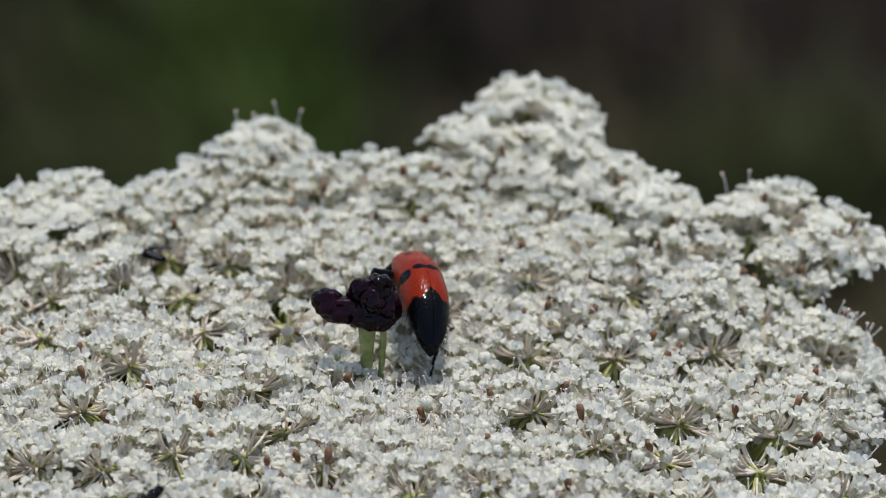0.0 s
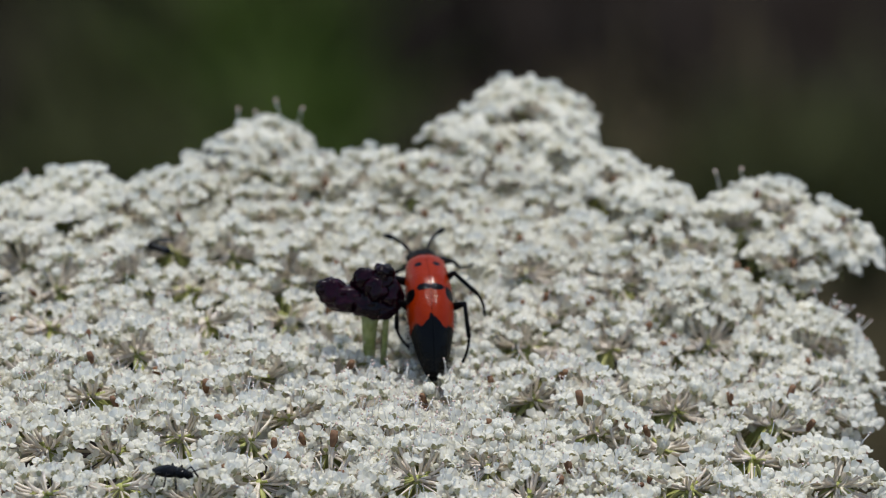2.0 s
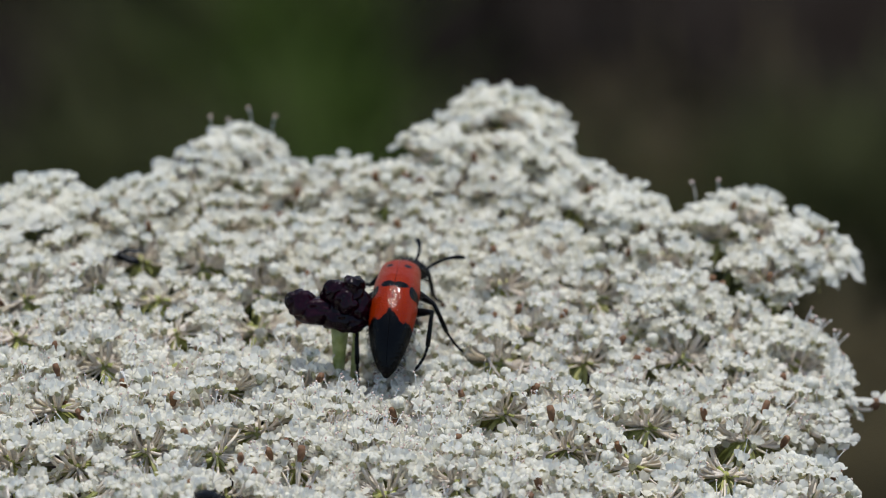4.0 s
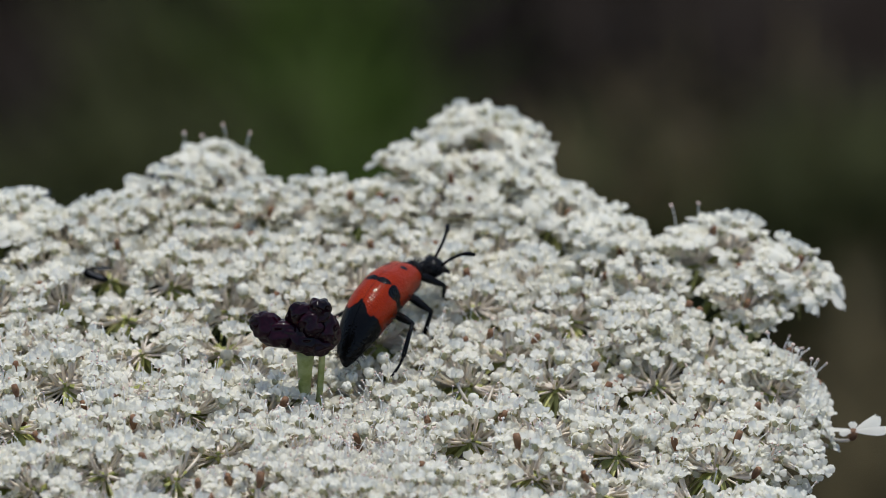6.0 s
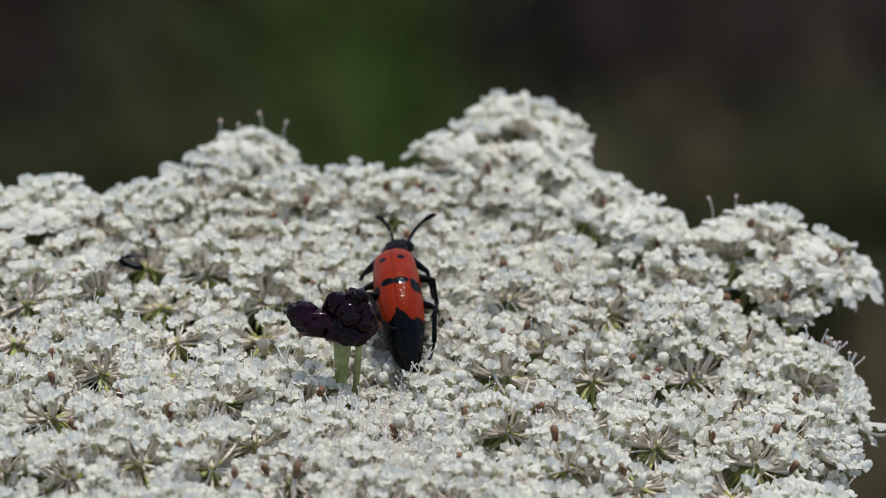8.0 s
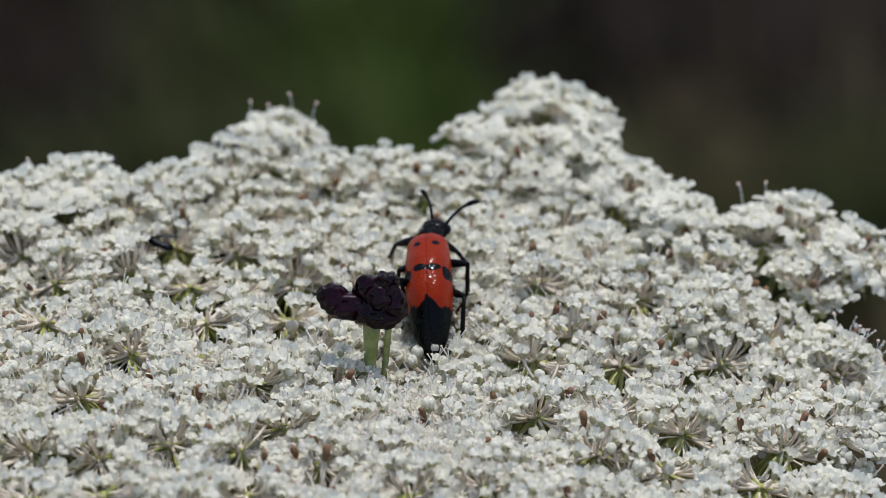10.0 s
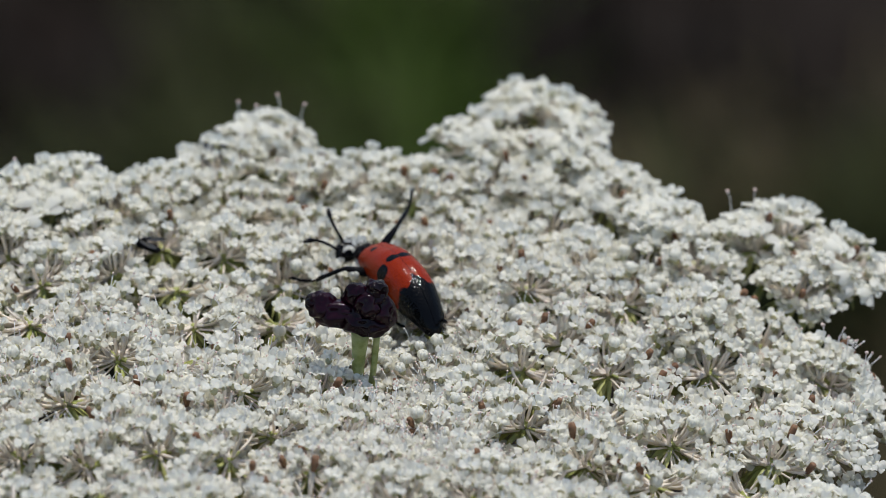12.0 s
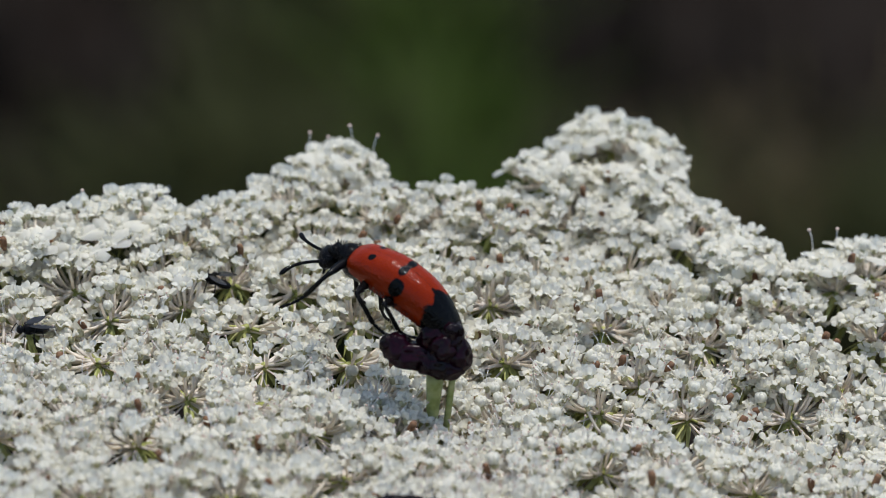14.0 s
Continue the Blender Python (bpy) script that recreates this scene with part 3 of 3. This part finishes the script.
def beetle():
    bug = new("blister_beetle")
    tagged(bug, "orange-red beetle with black spots and black rear, crawling on the flower", "beetle")
    bug.scale = (1.008, 1.008, 1.008)
    case = elytra_material()
    for side in (-1, 1):
        piece("wing_case", shell(side), case, bug, "glossy orange-red wing case with black spots")
    belly = Soup()
    rows = []
    for i in range(25):
        u = i / 24
        y = 7.3 - 13.7 * u
        w, h, z = along(WIDE, u) * 0.93, along(TALL, u) * 0.9, along(SPINE, u)
        rows.append([Vector((w * math.cos(a), y, z - 0.25 + (h * 0.9 if math.sin(a) > 0 else 2.2 * (1 - 0.6 * u)) * math.sin(a))) * MM for a in (2 * math.pi * j / 16 for j in range(16))])
    belly.grid(rows[::-1], closed=True, cap=True)
    piece("abdomen", belly, CHITIN, bug, "black segmented abdomen")
    chest = Soup()
    rows = []
    for i in range(13):
        u = i / 12
        y = 2.4 * u
        w = (1.34 - 0.95 * abs(u - 0.35) ** 1.6 * 1.6) * (1 - 0.25 * u)
        rows.append([Vector((w * math.cos(a), y, 0.1 - 0.25 * u * u + 0.85 * w * math.sin(a) * (1 if math.sin(a) > 0 else 0.8))) * MM for a in (2 * math.pi * j / 16 for j in range(16))])
    chest.grid(rows, closed=True, cap=True)
    chest_ob = piece("pronotum", chest, CHITIN, bug, "shiny black rounded pronotum")
    chest_ob.matrix_basis = Matrix.Translation(WAIST)
    head = Soup()
    head.ball((0, 1.05 * MM, -0.05 * MM), 1.30 * MM, 1.15 * MM, 1.0 * MM, 18, 12)
    head.ball((0, 1.9 * MM, -0.45 * MM), 0.7 * MM, 0.65 * MM, 0.5 * MM, 12, 8)
    head.tube([Vector((0, -0.5, 0)) * MM, Vector((0, 0.4, 0)) * MM], [0.75 * MM, 0.8 * MM], 12)
    head_ob = piece("head", head, CHITIN, bug, "black head bent downwards")
    head_ob.matrix_basis = Matrix.Translation(WAIST + NECK)
    for side in (-1, 1):
        eye = Soup()
        eye.ball((side * 1.05 * MM, 1.25 * MM, 0.1 * MM), 0.42 * MM, 0.5 * MM, 0.55 * MM, 12, 8)
        piece("eye", eye, CHITIN, head_ob)
        jaw = Soup()
        jaw.tube([Vector((side * 0.3, 2.2, -0.6)) * MM, Vector((side * 0.45, 2.7, -0.9)) * MM, Vector((side * 0.1, 3.0, -1.1)) * MM], [0.16 * MM, 0.13 * MM, 0.03 * MM], 6)
        piece("mandible", jaw, CHITIN, head_ob)
        feeler = Soup()
        pts = curve_points(Vector((side * 0.75, 1.6, 0.35)) * MM, Vector((side * 1.5, 3.4, 2.2)) * MM, Vector((side * 3.2, 4.2, 2.4)) * MM, 11)
        feeler.tube(pts, [(0.15 + 0.02 * (k % 2) + (0.09 if k > 7 else 0)) * MM for k in range(11)] + [0.1 * MM], 7)
        piece("antenna", feeler, CHITIN, head_ob, "black clubbed antenna")
    r = random.Random(5)
    pts = []
    for _ in range(260):
        a, u = r.uniform(0, math.pi), r.random()
        w = 1.25 * (1 - 0.3 * u)
        pts.append((Vector((w * math.cos(a), 2.4 * u, 0.1 - 0.25 * u * u + 0.85 * w * math.sin(a))) * MM, Vector((math.cos(a), 0.3, math.sin(a)))))
    tagged(piece("bristle_fringe", spikes(pts, 0.42 * MM, 1), HAIR, chest_ob, "short black bristles"), kind="stuff")
    pts = []
    for _ in range(420):
        a, u = r.choice((-1, 1)), r.uniform(0.25, 1.0)
        w = along(WIDE, u)
        pts.append((Vector((a * w * 0.97, 7.1 - 13.4 * u, along(SPINE, u) - r.uniform(0, 0.8))) * MM, Vector((a, -0.5, -0.2))))
    tagged(piece("bristle_fringe", spikes(pts, 0.55 * MM, 2), HAIR, bug, "short black bristles along the flanks"), kind="stuff")
    pts = []
    for _ in range(160):
        a, u = r.uniform(0, math.pi), r.uniform(0.1, 0.9)
        pts.append((Vector((1.2 * math.cos(a) * math.sin(u * 3.14), 0.2 + 1.7 * u, -0.05 + 0.95 * math.sin(a) * math.sin(u * 3.14))) * MM, Vector((math.cos(a), 0.2, math.sin(a)))))
    tagged(piece("bristle_fringe", spikes(pts, 0.5 * MM, 3), HAIR, head_ob, "short black bristles"), kind="stuff")
    femur, shin = leg_meshes()
    fm, sm = femur.mesh("leg", [CHITIN]), shin.mesh("shin", [CHITIN])
    legs = {}
    for side in (-1, 1):
        for which in HIPS:
            leg = new("leg", fm)
            leg.parent = bug
            low = new("shin", sm)
            low.parent = leg
            low.matrix_basis = pose(0.0032, 0, 0)
            legs[side, which] = (leg, low)
    return bug, chest_ob, head_ob, legs


# ---- small insects ----
def dark_beetle(label):
    """A slender dark beetle some 4 mm long, head along y."""
    bug = new("small_beetle")
    tagged(bug, label, "beetle")
    for side in (-1, 1):
        s = Soup()
        rows = []
        for i in range(9):
            u = i / 8
            w = 0.85 * math.sin(math.pi * (0.2 + 0.75 * u)) ** 0.7
            rows.append([Vector((side * (0.02 + w * math.sin(a)), 0.6 - 2.9 * u, 0.75 + 0.55 * math.cos(a) * math.sin(math.pi * (0.25 + 0.7 * u)))) * MM for a in (1.8 * j / 7 for j in range(8))])
        s.grid(rows if side > 0 else [q[::-1] for q in rows])
        piece("wing_case", s, CHITIN, bug)
        for k in range(3):
            s = Soup()
            y = 0.9 - 0.7 * k
            s.tube([Vector((side * 0.4, y, 0.6)) * MM, Vector((side * 1.2, y + 0.4 - 0.4 * k, 1.0)) * MM, Vector((side * 1.7, y + 0.7 - 0.8 * k, -0.2)) * MM], 0.09 * MM, 5)
            piece("leg", s, CHITIN, bug)
        s = Soup()
        s.tube(curve_points(Vector((side * 0.25, 2.1, 0.8)) * MM, Vector((side * 0.6, 2.9, 1.4)) * MM, Vector((side * 1.1, 3.4, 1.1)) * MM, 4), 0.07 * MM, 4)
        piece("antenna", s, CHITIN, bug)
    s = Soup()
    s.ball((0, -0.8 * MM, 0.65 * MM), 0.75 * MM, 1.6 * MM, 0.5 * MM, 10, 8)
    s.ball((0, 1.0 * MM, 0.75 * MM), 0.62 * MM, 0.7 * MM, 0.5 * MM, 10, 8)
    piece("body", s, CHITIN, bug)
    s = Soup()
    s.ball((0, 1.85 * MM, 0.7 * MM), 0.48 * MM, 0.5 * MM, 0.42 * MM, 10, 8)
    piece("head", s, CHITIN, bug)
    return bug


# ---- small flies ----
def fly(label):
    """A tiny black fly, head along y: thorax and abdomen, two wings, six legs."""
    bug = new("small_fly")
    tagged(bug, label, "fly", "small flies on the flower")
    s = Soup()
    s.ball((0, 0, 0.9 * MM), 0.55 * MM, 0.75 * MM, 0.55 * MM, 10, 8)
    s.ball((0, -1.2 * MM, 0.8 * MM), 0.48 * MM, 0.95 * MM, 0.42 * MM, 10, 8)
    piece("body", s, CHITIN, bug)
    s = Soup()
    s.ball((0, 0.95 * MM, 0.9 * MM), 0.45 * MM, 0.35 * MM, 0.42 * MM, 10, 8)
    piece("head", s, CHITIN, bug)
    for side in (-1, 1):
        s = Soup()
        rows = []
        for i in range(6):
            u = i / 5
            w = 0.5 * math.sin(math.pi * (0.1 + 0.85 * u))
            c = Vector((side * (0.35 + 0.9 * u), 0.2 - 2.3 * u, 1.35 + 0.25 * u))
            rows.append([(c - Vector((w, w * 0.3, 0))) * MM, (c + Vector((0, 0, 0.05))) * MM, (c + Vector((w, w * 0.3, 0))) * MM])
        s.grid(rows)
        piece("wing", s, WING, bug, "smoky translucent wing")
        for k in range(3):
            s = Soup()
            y = 0.5 - 0.5 * k
            s.tube([Vector((side * 0.3, y, 0.6)) * MM, Vector((side * 1.1, y + 0.4 - 0.4 * k, 1.1)) * MM, Vector((side * 1.6, y + 0.6 - 0.6 * k, 0.0)) * MM], 0.06 * MM, 4)
            piece("leg", s, CHITIN, bug)
    return bug


# ---- the place ----
ground()
for k, (x, y, radius, count) in enumerate(((-0.053, 1.035, 0.023, 120), (-0.063, 1.148, 0.026, 130), (-0.073, 1.267, 0.029, 130))):
    tuft("green_weeds", x, y, radius, count, 0.12, LEAF, "soft fresh green weed stems", 1 + k)
for k, (x, y, radius, count) in enumerate(((-0.125, 1.072, 0.058, 560), (-0.188, 1.035, 0.058, 50), (-0.095, 1.10, 0.03, 160), (-0.009, 1.072, 0.058, 20), (0.161, 1.11, 0.065, 380), (-0.124, 1.267, 0.058, 160), (0.095, 1.091, 0.065, 140))):
    tuft("olive_weeds", x, y, radius, count, 0.105, GRASS, "dull olive green weed stems", 11 + k)
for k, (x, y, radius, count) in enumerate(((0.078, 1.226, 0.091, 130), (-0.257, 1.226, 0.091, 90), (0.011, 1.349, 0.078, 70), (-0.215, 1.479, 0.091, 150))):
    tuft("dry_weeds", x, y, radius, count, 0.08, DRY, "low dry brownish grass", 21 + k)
for k, (x, y, radius, count) in enumerate(((0.05, 1.12, 0.045, 180), (0.10, 1.20, 0.05, 100), (0.116, 0.876, 0.058, 330), (0.157, 0.981, 0.052, 200), (0.183, 0.859, 0.065, 200))):
    tuft("straw_weeds", x, y, radius, count, 0.08, STRAW, "low straw-coloured grass", 31 + k)
FLOWER = flower()
BEETLE, BEETLE_CHEST, BEETLE_HEAD, LEGS = beetle()

# Leg stance for the side x > 0: way of the thigh, way of the shin.
STANCE = {"front": ((0.85, 0.45, 0.15), (0.55, 0.45, -0.7)), "middle": ((0.95, 0.0, 0.25), (0.25, -0.5, -0.8)), "hind": ((0.85, -0.4, 0.2), (0.15, -0.75, -0.6))}


def leg_rows(side, which, steps):
    """Rows for a thigh and its shin. steps: (seconds, way of the thigh, way of the shin)."""
    hip = HIPS[which]
    hip = (hip[0] * side, hip[1], hip[2])
    high, low = [], []
    for t, a, b in steps:
        a, b = Vector((a[0] * side, a[1], a[2])), Vector((b[0] * side, b[1], b[2]))
        m = aim(hip, a)
        high.append((t, m))
        w = m.to_3x3().inverted() @ b
        low.append((t, aim((3.2, 0, 0), w, Vector((0, 0, 1)))))
    return high, low


STEPS = {
    (1, "hind"): [
        (0, (0.33, -0.92, -0.20), (-0.28, -0.70, -0.66)),
        (0.5, (0.26, -0.95, -0.15), (-0.20, -0.70, -0.68)),
        (1, (0.37, -0.80, 0.48), (-0.03, -0.57, -0.82)),
        (1.5, (0.58, -0.65, 0.49), (-0.22, -0.64, -0.73)),
        (2, (0.70, -0.25, 0.67), (0.10, -0.72, -0.68)),
        (2.5, (0.58, -0.29, 0.76), (0.18, -0.76, -0.62)),
        (3, (0.70, -0.17, 0.69), (0.08, -0.77, -0.63)),
        (5.5, (0.81, -0.58, 0.11), (-0.14, -0.62, -0.77)),
        (6, (0.94, -0.34, 0.07), (0.06, -0.83, -0.56)),
        (6.5, (0.81, -0.57, 0.16), (-0.01, -0.80, -0.60)),
        (7, (0.61, -0.78, 0.16), (-0.15, -0.67, -0.72)),
        (7.5, (0.67, -0.64, 0.37), (-0.25, -0.77, -0.58)),
        (10, (0.69, -0.59, 0.42), (-0.14, -0.85, -0.51)),
        (10.5, (0.67, -0.63, 0.40), (-0.14, -0.85, -0.51)),
        (11, (0.58, -0.77, 0.27), (-0.06, -0.84, -0.53)),
        (11.5, (0.36, -0.70, -0.62), (-0.22, -0.88, -0.42)),
        (12, (0.40, -0.91, 0.08), (-0.32, -0.95, -0.05)),
        (13.5, (0.80, -0.48, -0.35), (0.58, -0.04, -0.81)),
    ],
    (1, "middle"): [
        (0, (0.51, -0.62, -0.60), (0.32, -0.32, -0.89)),
        (0.5, (0.56, -0.60, -0.58), (0.37, -0.21, -0.90)),
        (2, (0.45, -0.18, 0.87), (0.70, -0.36, -0.62)),
        (2.5, (0.51, -0.68, 0.53), (0.48, -0.42, -0.77)),
        (3, (0.62, -0.60, 0.51), (0.40, -0.36, -0.84)),
        (5.5, (0.68, -0.37, -0.63), (0.33, -0.20, -0.92)),
        (6, (0.86, -0.01, -0.51), (-0.27, -0.30, -0.92)),
        (6.5, (0.87, 0.22, 0.45), (0.29, 0.16, -0.94)),
        (7, (0.83, -0.56, -0.07), (-0.05, -0.30, -0.95)),
        (7.5, (0.79, -0.54, 0.28), (-0.12, -0.14, -0.98)),
        (10, (0.87, -0.36, 0.35), (-0.11, -0.32, -0.94)),
        (10.5, (0.91, -0.33, 0.25), (-0.20, -0.38, -0.90)),
        (11, (0.91, -0.41, 0.05), (-0.12, -0.31, -0.94)),
        (11.5, (0.70, -0.61, -0.37), (0.68, -0.01, -0.74)),
        (12, (0.70, -0.65, -0.31), (0.68, -0.45, -0.57)),
        (12.5, (0.78, 0.45, 0.42), (0.93, 0.25, -0.25)),
        (13, (0.35, 0.10, -0.93), (0.10, -0.35, -0.93)),
        (13.5, (0.35, 0.10, -0.93), (0.10, -0.35, -0.93)),
    ],
    (1, "front"): [
        (0, (0.40, 0.30, -0.87), (0.20, 0.20, -0.96)),
        (1.5, (0.40, 0.30, -0.87), (0.20, 0.20, -0.96)),
        (2, (0.70, 0.36, -0.62), (0.29, 0.36, -0.89)),
        (3, (0.46, 0.40, -0.79), (0.09, 0.13, -0.99)),
        (5.5, (0.67, 0.49, -0.56), (-0.19, 0.25, -0.95)),
        (6, (0.76, 0.35, -0.55), (-0.29, 0.29, -0.91)),
        (6.5, (0.63, 0.46, -0.63), (-0.03, 0.06, -1.00)),
        (7, (0.59, 0.19, -0.78), (-0.14, 0.42, -0.90)),
        (7.5, (0.70, -0.50, -0.51), (0.00, -0.59, -0.81)),
        (10, (0.58, -0.04, -0.81), (0.16, 0.22, -0.96)),
        (10.5, (0.38, 0.49, -0.79), (0.15, 0.86, -0.48)),
        (11, (0.99, 0.15, -0.06), (0.48, 0.29, -0.83)),
        (12, (0.79, 0.29, 0.54), (0.73, 0.68, -0.07)),
        (13, (0.35, 0.10, -0.93), (0.10, -0.35, -0.93)),
        (13.5, (0.35, 0.10, -0.93), (0.10, -0.35, -0.93)),
    ],
    (-1, "hind"): [
        (0, (0.10, 0.50, -0.86), (0.05, 0.70, -0.71)),
        (1.5, (0.10, 0.50, -0.86), (0.05, 0.70, -0.71)),
        (2, (0.69, -0.09, 0.72), (-0.04, -0.35, -0.94)),
        (5.5, (0.50, -0.50, -0.70), (0.30, -0.30, -0.90)),
        (7, (0.51, -0.39, 0.77), (0.14, -0.97, 0.18)),
        (7.5, (0.47, 0.02, 0.88), (-0.08, -0.91, 0.41)),
        (10, (0.43, -0.11, 0.90), (0.01, -0.36, -0.93)),
        (10.5, (0.41, -0.13, 0.90), (0.02, -0.47, -0.88)),
        (11, (0.39, -0.30, 0.87), (0.03, -0.40, -0.91)),
        (14, (0.85, -0.10, 0.53), (-0.32, -0.53, -0.79)),
    ],
    (-1, "middle"): [
        (2, (0.83, -0.05, 0.55), (0.21, 0.43, -0.88)),
        (2.5, (0.51, -0.68, 0.53), (0.42, 0.63, -0.66)),
        (3, (0.45, -0.69, 0.56), (0.47, 0.59, -0.66)),
        (5.5, (0.68, -0.47, -0.56), (0.55, 0.53, -0.65)),
        (6, (0.63, -0.72, -0.30), (0.78, -0.39, -0.49)),
        (6.5, (0.73, -0.66, -0.19), (0.65, -0.09, -0.75)),
        (7, (0.61, -0.60, 0.53), (0.24, 0.26, -0.94)),
        (7.5, (0.62, -0.52, 0.58), (0.18, 0.17, -0.97)),
        (10, (0.54, -0.56, 0.63), (0.16, 0.05, -0.99)),
        (10.5, (0.57, -0.62, 0.55), (0.20, -0.04, -0.98)),
        (11, (0.55, -0.70, 0.46), (0.16, -0.02, -0.99)),
        (12, (0.90, 0.31, 0.31), (0.67, 0.52, -0.53)),
        (12.5, (0.84, 0.48, 0.26), (0.40, -0.62, -0.67)),
        (13, (0.67, 0.74, 0.05), (-0.10, 0.08, -0.99)),
        (13.5, (0.96, 0.27, 0.11), (-0.17, -0.41, -0.90)),
        (14, (0.96, -0.18, 0.21), (-0.16, -0.72, -0.67)),
    ],
    (-1, "front"): [
        (0, (0.40, 0.30, -0.87), (0.20, 0.20, -0.96)),
        (1.5, (0.40, 0.30, -0.87), (0.20, 0.20, -0.96)),
        (2.5, (0.54, 0.04, -0.84), (0.46, 0.63, -0.63)),
        (3, (0.69, -0.24, -0.68), (0.42, 0.66, -0.63)),
        (11.5, (0.62, 0.66, -0.43), (0.21, 0.43, -0.88)),
        (12, (0.34, 0.89, -0.29), (0.19, 0.53, -0.82)),
        (12.5, (0.69, 0.54, -0.48), (-0.17, -0.48, -0.86)),
        (13, (0.96, -0.18, 0.21), (0.15, 0.49, -0.86)),
        (13.5, (0.89, 0.32, -0.34), (-0.35, 0.22, -0.91)),
        (14, (1.00, 0.02, -0.03), (0.32, 0.25, -0.91)),
    ],
}

# How far the pronotum and the head bend down, and how far each turns aside.
NOD = [(0.0, -65, -20, 0, 0), (1.5, -62, -20, 0, 0), (2.0, -40, -10, 0, 5), (2.5, -42, 0, 0, 0), (3.0, -42, 0, -10, -8), (5.5, -24, -5, -15, -25), (6.0, -12, 2, -15, -22), (6.5, -8, 6, -12, -26), (7.0, -58, 0, 0, 0),
       (7.5, -40, 0, -10, -5), (10.0, -28, -5, -15, -10), (10.5, -10, 4, -18, -22), (11.0, -10, 6, -10, -12), (11.5, -10, -5, 15, 28), (12.0, -4, 0, 15, 26), (12.5, -2, 4, 10, 22), (13.0, -8, 0, 8, 18), (13.5, -2, 2, 8, 12), (14.0, -14, -50, 8, 12)]

# Small insects that sit on the head (mm, turn), one that takes off, and one that walks along the near edge.
SITTING = [((-23.0, 17.8, 3.1), 70), ((-29.0, 30.5, 5.4), 200), ((-39.4, 4.2, 3.2), 120)]
SITTERS = [fly("tiny black fly sitting among the white florets") for _ in SITTING]
LEAVING = fly("tiny black fly that takes off from the flower rim")
WALKER = dark_beetle("slender blackish beetle walking over the white florets")
# The fly's perch, and its way off after 12.3 s.
PERCH = (-17.3, 36.0, 6.2, 30)
FLIGHT = ((12.5, (-21.5, 36.0, 8.2, 60)), (12.6, (-18.1, 36.0, 13.5, 80)), (12.8, (-10.0, 60.0, 50.0, 90)), (13.4, (40.0, 300.0, 160.0, 100)), (14.0, (80.0, 600.0, 240.0, 100)))
STROLL = [(-19.9, -29.0, -30), (-21.1, -25.5, -60), (-20.2, -25.9, -60), (-20.5, -26.3, -110), (-18.6, -27.9, -125), (-16.1, -26.9, -80), (-13.8, -25.5, -100), (-8.4, -38.3, 180), (-8.8, -39.5, 160), (-9.3, -40.1, 140), (-10.2, -40.7, 120), (-11.2, -40.7, 110), (-17.1, -38.2, 60), (-17.6, -37.5, 40), (-18.1, -36.9, 20), (-18.2, -34.3, 0), (-17.9, -31.6, -20), (-16.4, -28.4, -40), (-12.6, -23.9, -60), (-8.1, -19.7, -75), (-2.9, -19.2, -90)]


def seat(x, y, z, turn):
    return pose(x * MM, y * MM, z * MM, 8, 0, turn)


def motions():
    walk(FLOWER, SWAY)
    walk(BEETLE, CRAWL)
    waist = {t: Matrix.Translation(WAIST) @ pose(0, 0, 0, bend, 0, aside) for t, bend, _, _, aside in NOD}
    walk(BEETLE_CHEST, list(waist.items()))
    walk(BEETLE_HEAD, [(t, waist[t] @ Matrix.Translation(NECK) @ pose(0, 0, 0, nod, 0, turn)) for t, _, nod, turn, _ in NOD])
    for (side, which), (leg, low) in LEGS.items():
        a, b = STANCE[which]
        steps = STEPS[side, which]
        if steps[0][0] > 0:
            steps = [(0.0, a, b)] + steps
        if steps[-1][0] < 14:
            steps = steps + [(14.0, *steps[-1][1:])]
        high, lows = leg_rows(side, which, steps)
        walk(leg, high)
        walk(low, lows)
    for ob, (place, turn) in zip(SITTERS, SITTING):
        walk(ob, [(t, m @ seat(*place, turn)) for t, m in SWAY])
    stay = [(t, m @ seat(*PERCH)) for t, m in SWAY if t < 12.2]
    last = dict(SWAY)[12.5]
    walk(LEAVING, stay + [(12.3, last @ seat(*PERCH))] + [(t, last @ seat(*place)) for t, place in FLIGHT])
    walk(WALKER, [(t, m @ seat(x, y, hub_height(x, y) + 3.4, turn)) for (t, m), (x, y, turn) in zip(SWAY, STROLL)])


motions()
